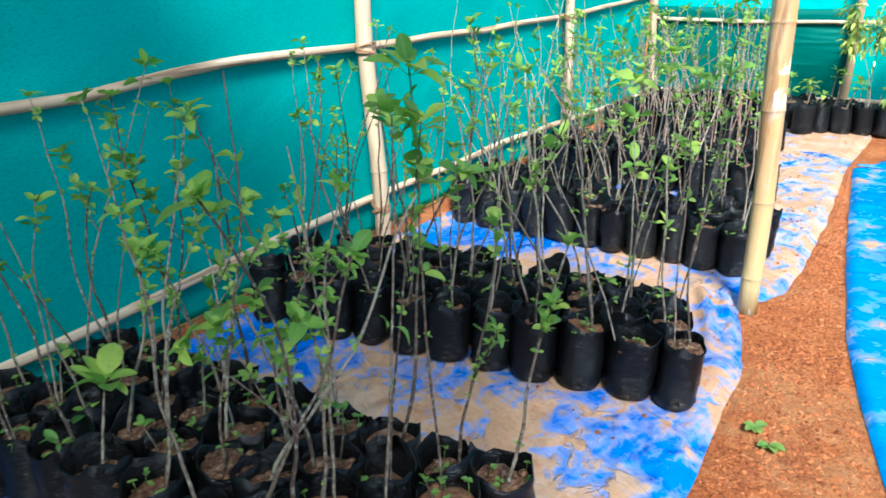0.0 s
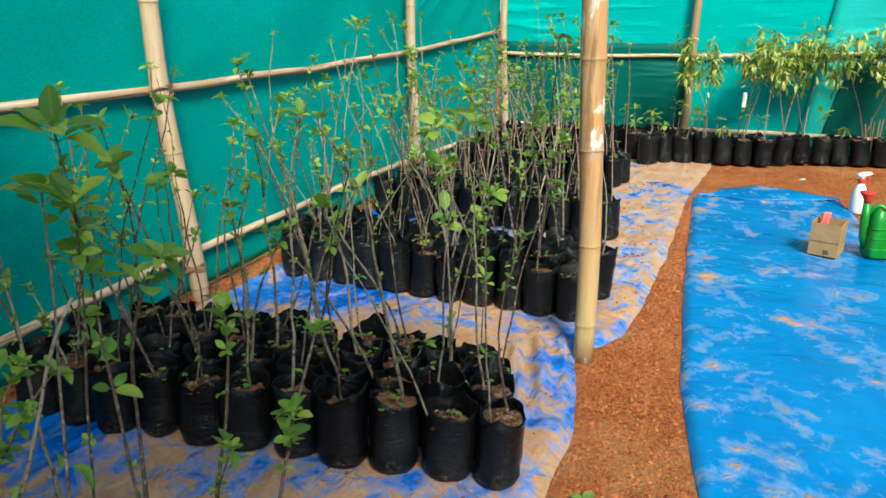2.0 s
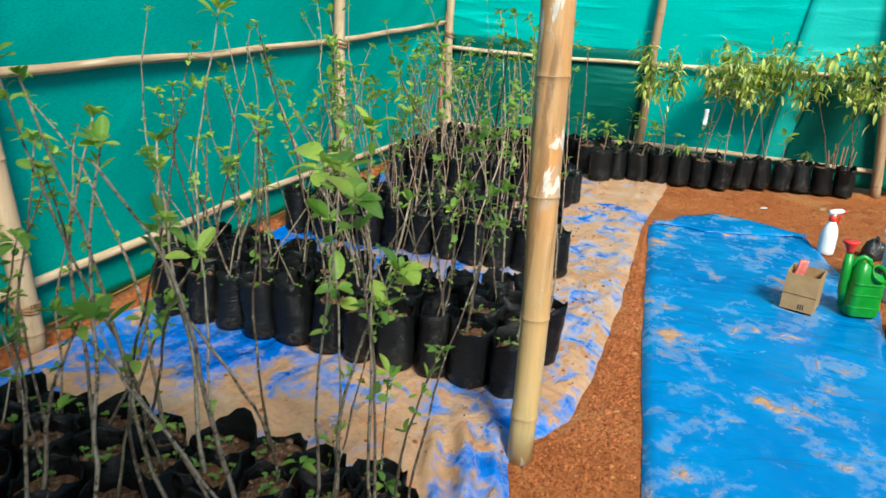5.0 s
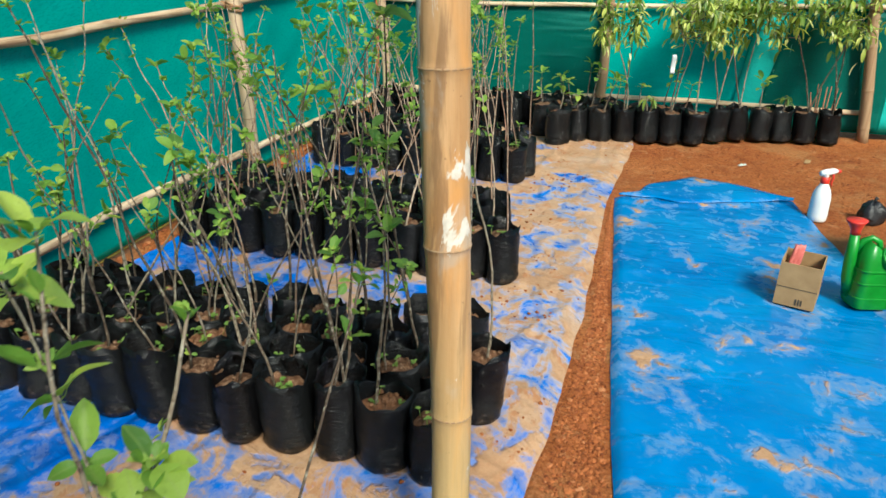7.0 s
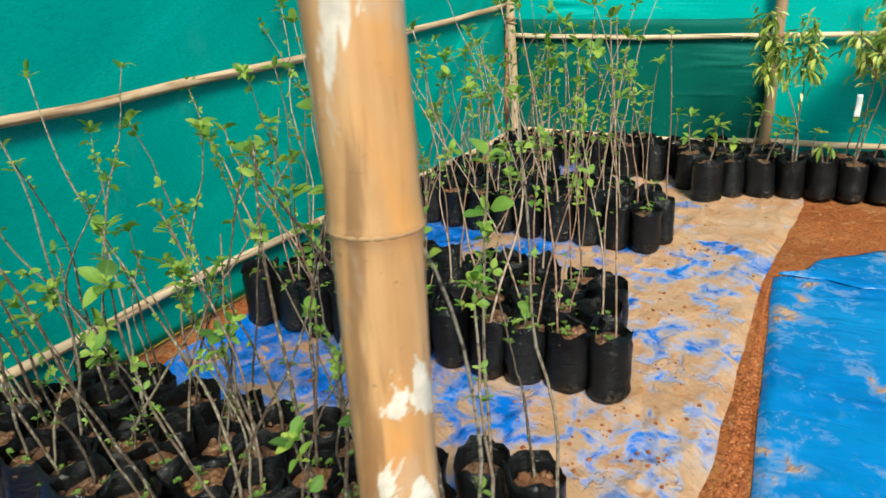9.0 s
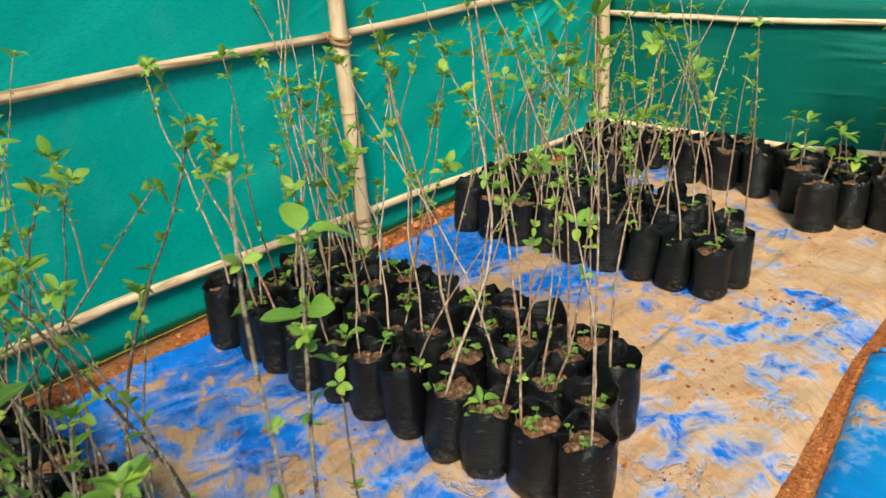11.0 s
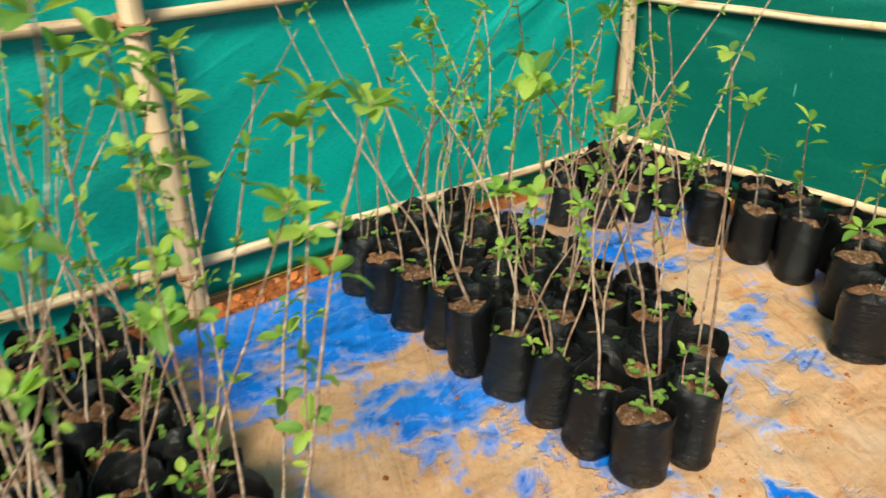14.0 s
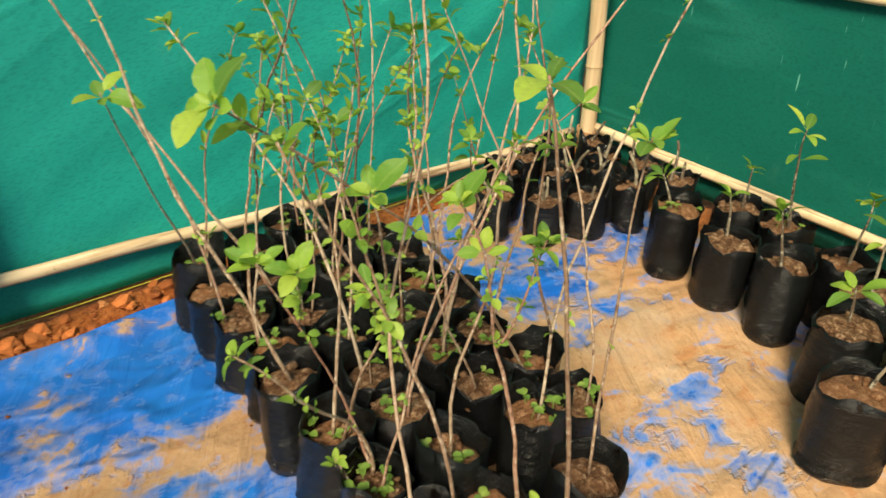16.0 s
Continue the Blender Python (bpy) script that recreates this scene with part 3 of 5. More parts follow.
def build_flap():
    """The far edge of the blue sheet, turned over on itself."""
    low = [(0, 6.37), (0.2, 6.40), (0.34, 6.34), (0.6, 6.43), (0.85, 6.52), (1.0, 6.58)]

    def fn(u, v):
        x = 2.085 + 0.96 * u
        y0, y1 = lerp_table(low, u) + 0.012 * n3(x * 6, 2), lerp_table(BLUE_TOP, u) - 0.012
        y = y0 + (y1 - y0) * v
        lift = 0.016 * math.sin(math.pi * min(1.0, 0.12 + v * 0.88)) + 0.006 * n3(x * 9, y * 9)
        return (x, y, 0.014 + 0.6 * lift + 0.005 * min(1.0, v * 4))
    ob = part("folded_edge", Build().grid(40, 10, fn), TARP_BLUE, sheet, "turned-over edge")
    sol = ob.modifiers.new("thick", 'SOLIDIFY')
    sol.thickness = 0.003


build_flap()


# ---- net walls ----
def net_wall(name, fn, nu, nv, material, label):
    ob = part(name, Build().grid(nu, nv, fn), material)
    sol = ob.modifiers.new("thick", 'SOLIDIFY')
    sol.thickness = 0.003
    tagged(ob, label, "net wall", kind="structure")
    return ob


def left_net(u, v):
    y, z = -3 + u * 11.37, 0.035 + v * 2.1
    sag = 0.009 * n3(y * 0.8, z * 1.0, 2) + 0.004 * n3(y * 1.6 - z, z * 3 - y * 1.3, 4)
    near = max(0.0, min(1.0, (y - 4.6) / 1.5))
    sag += 0.006 * near * math.sin(24 * (z - 0.42 * y) + 4 * n3(y * 0.9, z)) * (0.3 + 0.7 * abs(n3(y * 1.5, z, 3)))
    sag += 0.004 * math.sin(9 * z + 2.2 * n3(y * 0.8, z * 0.7, 6)) * max(0.0, 1 - z)
    return (-0.068 + sag, y, z + 0.015 * n3(y * 2, 4) * (v < 0.02))


def far_net(u, v):
    x, z = -0.05 + u * 6.55, 0.035 + v * 2.1
    sag = 0.008 * n3(x * 1.2, z * 1.1, 7) + 0.004 * n3(x * 3, z * 2, 9)
    return (x, 8.384 + sag, z)


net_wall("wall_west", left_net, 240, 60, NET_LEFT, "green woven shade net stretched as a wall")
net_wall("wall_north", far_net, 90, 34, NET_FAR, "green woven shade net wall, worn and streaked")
net_wall("wall_east", lambda u, v: (6.5, -3 + u * 11.37, 0.035 + v * 2.1), 10, 6, NET_LEFT, "green woven shade net wall")
net_wall("wall_south", lambda u, v: (-0.05 + u * 6.55, -3.0, 0.035 + v * 2.1), 10, 6, NET_LEFT, "green woven shade net wall")


def overlap_net(u, v):
    z = 0.06 + v * 2.0
    return (2.84 + 0.12 * z + u * 2.6, 8.350 + 0.006 * n3(u * 7, z * 2, 5) + 0.003, z)


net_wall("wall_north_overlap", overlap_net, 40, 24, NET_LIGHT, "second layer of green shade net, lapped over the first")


# unseen net added from the west wall head to shade the first blocks
net_wall("roof_added_shade", lambda u, v: (-0.06 + u * 2.95, -3.0 + v * 4.6, 2.14 - 0.05 * math.sin(math.pi * u) * math.sin(math.pi * v)), 16, 16, NET_OPEN, "unseen thin green net overhead, added to shade the first blocks")


def hem(u, v):
    y = -3 + u * 11.37
    return (-0.058 + 0.012 * v, y, 0.030 + 0.008 * n3(y * 3, 2) + 0.004 * v)


def lining(u, v):
    x, z = 0.02 + u * 1.80, 0.05 + v * 0.95
    return (x, 8.358 + 0.003 * n3(x * 3, z * 3, 5), z + 0.01 * n3(x * 2, 3) * v)


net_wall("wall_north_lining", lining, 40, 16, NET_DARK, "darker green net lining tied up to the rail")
# shade on the net behind the tall seedlings, put in as a darker sheet
net_wall("wall_north_shade", lambda u, v: (3.02 + 0.17 * v + u * (0.9 - 0.17 * v), 8.343 + 0.003 * n3(u * 4, v * 3, 6), 0.05 + v * 0.87), 24, 16, NET_DARK, "darker green sheet below the rail, standing in for shade on the net")
h = part("trim_hem", Build().grid(120, 1, hem), HEM)
tagged(h, "yellow selvedge along the foot of the net", "hem", kind="structure")


# ---- bamboo frame ----
def bamboo(b, pts, r0, r1, nodes, sides=14):
    """A cane along a polyline; nodes: distances of its rings."""
    pts = [Vector(p) for p in pts]
    lens = [0.0]
    for p, q in zip(pts, pts[1:]):
        lens.append(lens[-1] + (q - p).length)
    total = lens[-1]
    stops = set(np.linspace(0, total, max(8, int(total / 0.12))))
    for n in nodes:
        for d in (-0.030, -0.012, -0.005, 0.0, 0.006, 0.014, 0.032):
            if 0 < n + d < total:
                stops.add(n + d)
    line, radii, last = [], [], -1.0
    for s in sorted(stops):
        if s - last < 0.003 and s < total:
            continue
        last = s
        k = max(i for i in range(len(lens) - 1) if lens[i] <= s + 1e-9)
        p = pts[k].lerp(pts[k + 1], (s - lens[k]) / max(1e-6, lens[k + 1] - lens[k]))
        r = r0 + (r1 - r0) * s / total
        near = min((s - n for n in nodes), key=abs, default=1)
        r *= 1 + 0.055 * math.exp(-(near / 0.005) ** 2) + 0.03 * math.exp(-((near - 0.014) / 0.018) ** 2)
        r *= 1 + 0.03 * n3(s * 3, r0 * 90)
        line.append(p + Vector((n3(s * 1.3, 1), n3(s * 1.3, 7), 0)) * r0 * 0.3)
        radii.append(r)
    return b.tube(line, radii, sides)


def node_rings(parent, pts, r0, r1, nodes):
    """The dark scar at each joint of a cane, a thin ring round it."""
    pts = [Vector(p) for p in pts]
    lens = [0.0]
    for p, q in zip(pts, pts[1:]):
        lens.append(lens[-1] + (q - p).length)
    for n in nodes:
        if not 0.02 < n < lens[-1] - 0.02:
            continue
        k = max(i for i in range(len(lens) - 1) if lens[i] <= n + 1e-9)
        d = (pts[k + 1] - pts[k]).normalized()
        c = pts[k] + d * (n - lens[k]) + Vector((n3(n * 1.3, 1), n3(n * 1.3, 7), 0)) * r0 * 0.3
        r = (r0 + (r1 - r0) * n / lens[-1]) * (1.075 + 0.03 * n3(n * 3, r0 * 90))
        part("joint_ring", Build().tube([c - d * 0.0022, c - d * 0.0012, c + d * 0.0012, c + d * 0.0022], [r * 0.985, r, r, r * 0.985], 20), BAMBOO_SCAR, parent, "brown scar of a joint")


def tie(at, r, parent):
    """Rope wound where rail and post cross."""
    b = Build()
    rnd = random.Random(int(at[1] * 100 + at[0] * 37))
    for k in range(4):
        pts = []
        tilt = rnd.uniform(-0.5, 0.5)
        for i in range(15):
            w = 2 * math.pi * i / 14
            a, c = math.cos(w) * r, math.sin(w) * r
            z = (k - 1.5) * 0.009 + tilt * a
            pts.append((at[0] + a, at[1] + c, at[2] + z))
        b.tube(pts, [0.0045] * 15, 5, False)
    part("rope_tie", b, ROPE, parent, "brown rope binding")


def wall_post(name, pts, r0, r1, material, label, ties=()):
    root = thing(name, (pts[0][0], pts[0][1], 0), label, "post", "bamboo posts of the net")
    rel = [(p[0] - pts[0][0], p[1] - pts[0][1], p[2]) for p in pts]
    total = pts[-1][2]
    nodes = [0.12 + 0.31 * k + rng.uniform(-0.03, 0.03) for k in range(int(total / 0.31))]
    part("cane", bamboo(Build(), rel, r0, r1, nodes), material, root)
    node_rings(root, rel, r0, r1, nodes)
    for z in ties:
        a, b = next((a, b) for a, b in zip(rel, rel[1:]) if z <= b[2])
        at = Vector(a).lerp(Vector(b), (z - a[2]) / (b[2] - a[2]))
        tie(at, r0 + 0.006, root)
    return root


wall_post("bamboo_post", [(0.03, 3.405, -0.02), (0.02, 3.31, 1.0), (0.02, 3.27, 2.5)], 0.040, 0.036, BAMBOO, "pale bamboo post leaning against the green net", (0.19, 0.98))
wall_post("bamboo_post", [(0.03, 5.955, -0.02), (0.02, 5.91, 1.0), (0.02, 5.86, 2.5)], 0.036, 0.033, BAMBOO, "pale bamboo post tied to the rails of the net", (0.19, 1.0))
wall_post("bamboo_post", [(0.048, 8.30, -0.02), (0.004, 8.30, 1.0), (0.0, 8.30, 2.5)], 0.034, 0.032, BAMBOO, "pale bamboo corner post where two nets meet", (0.15, 1.0))
wall_post("bamboo_post", [(1.845, 8.29, -0.02), (1.86, 8.29, 1.0), (1.88, 8.29, 2.5)], 0.038, 0.034, BAMBOO_DARK, "browned bamboo post behind the row of seedlings", (0.2, 0.9))
wall_post("bamboo_post", [(3.81, 8.26, -0.02), (3.70, 8.26, 0.8), (3.58, 8.26, 2.5)], 0.040, 0.036, BAMBOO_DARK, "browned bamboo post leaning at the end of the row", (0.95,))
wall_post("bamboo_post", [(0.03, 0.75, -0.02), (0.02, 0.72, 1.0), (0.02, 0.70, 2.5)], 0.040, 0.036, BAMBOO, "pale bamboo post tied to the rails of the net", (0.19, 0.94))

lone = thing("bamboo_pole", (1.802, 3.496, 0), "thick stained bamboo pole standing on the sheet edge", "post")
LONE = [(0, 0, -0.03), (-0.015, 0.026, 0.6), (-0.036, 0.050, 1.15), (-0.050, 0.048, 1.40), (-0.115, 0.05, 2.6)]
LONE_NODES = (0.17, 0.49, 0.85, 1.172, 1.53, 1.9, 2.25)
part("cane", bamboo(Build(), LONE, 0.038, 0.053, LONE_NODES, 24), BAMBOO_POST, lone)
node_rings(lone, LONE, 0.038, 0.053, LONE_NODES)


def crooked(pts, amount, seed):
    """The same line with a slight bend at every hand's breadth."""
    rnd = random.Random(seed)
    out = [Vector(pts[0])]
    for p, q in zip(pts, pts[1:]):
        p, q = Vector(p), Vector(q)
        n = max(1, int((q - p).length / 0.27))
        out += [p.lerp(q, (k + 1) / n) + Vector((0, 0, rnd.uniform(-amount, amount) if k + 1 < n else 0)) for k in range(n)]
    return out


def rail(name, pts, r, label, material=BAMBOO, joint=None):
    """Two canes spliced end to end with a lashing where a post crosses."""
    root = thing(name, pts[0], label, "rail", "bamboo rails of the net")
    rel = [Vector(p) - Vector(pts[0]) for p in pts]
    mid = joint or len(rel) // 2
    for piece in (crooked(rel[:mid + 1], r * 0.42, 3), crooked(rel[mid:], r * 0.42, 4)):
        total = sum((b - a).length for a, b in zip(piece, piece[1:]))
        nodes = [0.2 + 0.34 * k + rng.uniform(-0.05, 0.05) for k in range(int(total / 0.34))]
        part("cane", bamboo(Build(), piece, r, r * 0.93, nodes, 10), material, root)
    d = (rel[mid + 1] - rel[mid - 1]).normalized()
    b = Build()
    for k in range(5):
        c = rel[mid] + d * (k - 2) * 0.009
        b.tube([c - d * 0.004, c + d * 0.004], [r * 1.12, r * 1.12], 12)
    part("lashing", b, ROPE, root, "brown rope lashing")


UPPER = [(-3, 0.95), (0.5, 0.955), (1.6, 0.945), (1.9, 0.945), (2.2, 0.975), (2.55, 0.995), (3.31, 0.985), (4.05, 0.99), (4.6, 0.98), (5.4, 1.0), (5.9, 1.005), (6.4, 1.02), (6.9, 1.045), (8.3, 1.105)]
rail("bamboo_rail", [(-0.041, y, z) for y, z in UPPER], 0.0195, "split bamboo rail sagging along the net", BAMBOO_SPLIT, 10)
LOWER = [(-3, 0.18), (1.8, 0.185), (2.4, 0.205), (3.3, 0.225), (4.2, 0.215), (4.8, 0.23), (5.25, 0.215), (5.75, 0.2), (6.4, 0.178), (7.1, 0.145), (7.9, 0.12), (8.3, 0.13)]
rail("bamboo_rail", [(-0.040, y, z) for y, z in LOWER], 0.020, "pale bamboo rail along the foot of the net", BAMBOO_PALE, 7)
rail("bamboo_rail", [(0.0, 8.335, 0.885), (0.9, 8.335, 0.875), (1.86, 8.335, 0.895), (2.7, 8.335, 0.925), (3.6, 8.335, 0.955), (6.3, 8.335, 0.97)], 0.0185, "pale bamboo rail across the end net", BAMBOO_END, 2)
rail("bamboo_rail", [(0.05, 8.325, 0.175), (0.7, 8.325, 0.168), (1.3, 8.325, 0.165), (1.86, 8.33, 0.20), (2.6, 8.33, 0.21), (3.8, 8.33, 0.20)], 0.021, "bamboo rail at the foot of the end net", BAMBOO_END)


# ---- bags and plants ----
def bag_parts(root, rnd, r, h, fill):
    """A round black grow bag with a crumpled open rim, and the soil in it."""
    ph = [rnd.uniform(0, 6.28) for _ in range(6)]
    flap = rnd.uniform(0, 6.28)
    flap_size = rnd.choice((0, 0, 0.012, 0.02, 0.03, 0.045))
    oval = rnd.uniform(0.0, 0.09)
    square = rnd.uniform(0.0, 0.05)

    ring_r = [rnd.uniform(0.965, 1.03) for _ in range(14)]
    crease = rnd.choice((2, 3, 4, 9))
    lean = (rnd.uniform(-0.10, 0.10), rnd.uniform(-0.10, 0.10))
    dents = [(rnd.uniform(0, 6.28), rnd.uniform(2, 9), rnd.uniform(0.04, 0.13)) for _ in range(5)]

    def shape(w, i):
        q = 1 + oval * math.cos(2 * (w - ph[0])) + square * math.cos(4 * (w - ph[3])) + 0.02 * math.sin(3 * w + ph[1]) + 0.016 * math.sin(5 * w + ph[2] + i * 0.9) + 0.012 * math.sin(9 * w + ph[3] + i * 1.7)
        for a, k, deep in dents:
            q -= deep * math.exp(-((((w - a) + math.pi) % (2 * math.pi) - math.pi) / 0.4) ** 2 - ((i - k) / 1.6) ** 2)
        dz = 0.0
        if 9 < i < 12:
            dz = 0.012 * math.sin(2 * w + ph[4]) + 0.007 * math.sin(5 * w + ph[5]) + 0.004 * math.sin(11 * w + ph[0])
            dz += flap_size * math.exp(-((((w - flap) + math.pi) % (2 * math.pi) - math.pi) / 0.5) ** 2)
            q += 0.04 * math.sin(4 * w + ph[5]) + 0.03 * math.sin(9 * w + ph[1])
        return q, dz
    prof = [(0.72, 0.001), (0.90, 0.008), (0.985, 0.026), (0.965, 0.040), (1.0, 0.058), (1.0, h * 0.38), (1.01, h * 0.52), (1.0, h * 0.66), (0.99, h * 0.80), (0.985, h * 0.90), (1.0, h), (0.965, h - 0.003), (0.94, fill + 0.01), (0.93, fill - 0.012)]
    rings = [(r * q * (ring_r[i] if i < 10 else 1) * (0.965 if i == crease else 1), z) for i, (q, z) in enumerate(prof)]
    bag = Build().lathe(rings, 22, shape=shape, close=(True, False))
    bag.v = [(x + lean[0] * z, y + lean[1] * z, z) for x, y, z in bag.v]
    part("grow_bag", bag, BAG, root, "glossy black polythene grow bag")
    b = Build()
    b.lathe([(r * 0.90, fill - 0.006), (r * 0.72, fill + 0.004), (r * 0.4, fill + 0.007), (r * 0.1, fill + 0.009)], 16,
            shape=lambda w, i: (1 + oval * math.cos(2 * (w - ph[0])), 0.006 * math.sin(3 * w + ph[1] + i) + 0.004 * math.sin(7 * w + ph[2])), close=(False, True))
    for _ in range(12):
        a, q = rnd.uniform(0, 6.28), r * 0.8 * rnd.random() ** 0.5
        b.blob((q * math.cos(a), q * math.sin(a), fill + 0.006), rnd.uniform(0.005, 0.017), rnd)
    b.v = [(x + lean[0] * z, y + lean[1] * z, z) for x, y, z in b.v]
    tagged(part("soil", b, SOIL, root, "dry brown potting soil"), kind="stuff")


OVAL = ((0.0, 0.06), (0.07, 0.36), (0.18, 0.70), (0.30, 0.92), (0.36, 0.90), (0.48, 1.0), (0.54, 0.96), (0.66, 0.94), (0.72, 0.84), (0.84, 0.64), (0.93, 0.36), (1.0, 0.04))
LANCE = ((0.0, 0.06), (0.08, 0.34), (0.22, 0.76), (0.34, 0.97), (0.40, 0.93), (0.52, 1.0), (0.58, 0.90), (0.70, 0.80), (0.76, 0.64), (0.87, 0.40), (0.94, 0.17), (1.0, 0.02))


def leaf_mesh(name, material, droop, fold, wide, twist, rows=LANCE):
    """One leaf, a unit long: folded along its rib, bent down towards its tip."""
    b = Build()
    for s, w in rows:
        x, z = s * (1 - 0.25 * droop * s), -droop * s * s
        t = twist * s
        for q in (-1, -0.5, 0, 0.5, 1):
            y = 0.5 * wide * w * q
            b.v.append((x, y * math.cos(t), z + abs(q) * wide * w * fold * 0.5 + y * math.sin(t) + 0.012 * math.sin(9 * s + 3 * q) * w * abs(q)))
    for i in range(len(rows) - 1):
        for k in range(4):
            a = i * 5 + k
            b.f.append((a, a + 1, a + 6, a + 5))
    b.tube([(-0.22, 0, 0.02), (-0.1, 0, -0.01), (0.02, 0, 0)], [0.012, 0.011, 0.010], 4)
    return b.mesh(name, material)


APPLE_LEAVES = [leaf_mesh("apple_leaf", LEAF, d, f, w, t, OVAL) for d, f, w, t in ((0.15, 0.35, 0.56, 0.3), (0.40, 0.25, 0.60, -0.4), (0.65, 0.3, 0.54, 0.5), (-0.1, 0.5, 0.50, -0.3), (0.3, 0.2, 0.66, 0.2))]
LONG_LEAVES = [leaf_mesh("long_leaf", MANGO, d, f, w, t) for d, f, w, t in ((0.3, 0.3, 0.24, 0.5), (0.45, 0.2, 0.21, -0.6), (0.15, 0.35, 0.26, 0.3))]
BROAD_LEAVES = [leaf_mesh("broad_leaf", LEAF, d, f, w, t, OVAL) for d, f, w, t in ((0.3, 0.3, 0.46, 0.3), (0.5, 0.2, 0.52, -0.3), (0.1, 0.4, 0.44, 0.2))]


def cluster(root, at, along, rnd, count, size, meshes, flat=0.0, hang=False):
    """Leaves spread round a shoot tip, each one a part of the plant."""
    along = Vector(along).normalized()
    a0 = rnd.uniform(0, 6.28)
    ref = along.cross(Vector((0.3, 0.9, 0.2))).normalized()
    ref2 = along.cross(ref)
    for k in range(count):
        w = a0 + k * 2.4 + rnd.uniform(-0.4, 0.4)
        rise = rnd.uniform(0.1, 1.2) - flat
        out = (ref * math.cos(w) + ref2 * math.sin(w) + along * rise + Vector((0, 0, 0.1 - flat * 0.4))).normalized()
        if hang:
            out = Vector((math.cos(w), math.sin(w), rnd.uniform(-1.6, 0.6))).normalized()
        n = size * rnd.uniform(0.55, 1.2)
        side = (Vector((0.1, 0.2, 1)) if hang else along).cross(out)
        side.normalize()
        nor = out.cross(side)
        if nor.dot(along) < 0 and flat < 0.5:
            side, nor = -side, -nor
        p = Vector(at) + out * n * 0.2 - along * rnd.uniform(0, 0.02)
        m = Matrix((out * n, side * n * rnd.uniform(0.85, 1.15), nor * n)).transposed().to_4x4()
        m.translation = p
        ob = new("leaf", rnd.choice(meshes))
        ob.parent = root
        ob.matrix_basis = m


def stem_line(rnd, start, direction, length, bend, steps=14, wobble=0.10):
    d = Vector(direction).normalized()
    pts = [Vector(start)]
    kink = Vector((rnd.uniform(-1, 1), rnd.uniform(-1, 1), 0)) * bend
    for i in range(steps):
        d = (d + kink / steps + Vector((rnd.uniform(-1, 1), rnd.uniform(-1, 1), 0.12)) * wobble).normalized()
        pts.append(pts[-1] + d * (length / steps))
    return pts


def weeds(root, rnd, r, fill, lush=1.0):
    b = Build()
    for _ in range(int(rnd.randint(2, 7) * lush)):
        a, q = rnd.uniform(0, 6.28), r * 0.75 * rnd.random() ** 0.5
        p = Vector((q * math.cos(a), q * math.sin(a), fill + 0.004))
        top = p + Vector((rnd.uniform(-0.01, 0.01), rnd.uniform(-0.01, 0.01), rnd.uniform(0.006, 0.034)))
        b.tube([p, top], [0.0012, 0.0009], 4)
        for k in range(rnd.randint(3, 5)):
            w = rnd.uniform(0, 6.28)
            n = rnd.uniform(0.008, 0.020) * lush
            b.leaf(top, (math.cos(w), math.sin(w), 0.35), (0, 0, 1), n, n * 0.75, 0.2)
    tagged(part("weed", b, WEED, root, "small green weeds"), kind="stuff")


def sprig(b, at, along, rnd, count, size):
    """A tuft of small young leaves at a bud, joined to the others of its stem."""
    along = Vector(along).normalized()
    ref = along.cross(Vector((0.3, 0.9, 0.2))).normalized()
    ref2 = along.cross(ref)
    a0 = rnd.uniform(0, 6.28)
    for k in range(count):
        w = a0 + k * 2.4 + rnd.uniform(-0.5, 0.5)
        out = (ref * math.cos(w) + ref2 * math.sin(w) + along * rnd.uniform(0.2, 1.3)).normalized()
        n = size * rnd.uniform(0.6, 1.25)
        b.leaf(Vector(at) + out * n * 0.12, out, along, n, n * rnd.uniform(0.5, 0.66), rnd.uniform(-0.1, 0.5), 0.3)


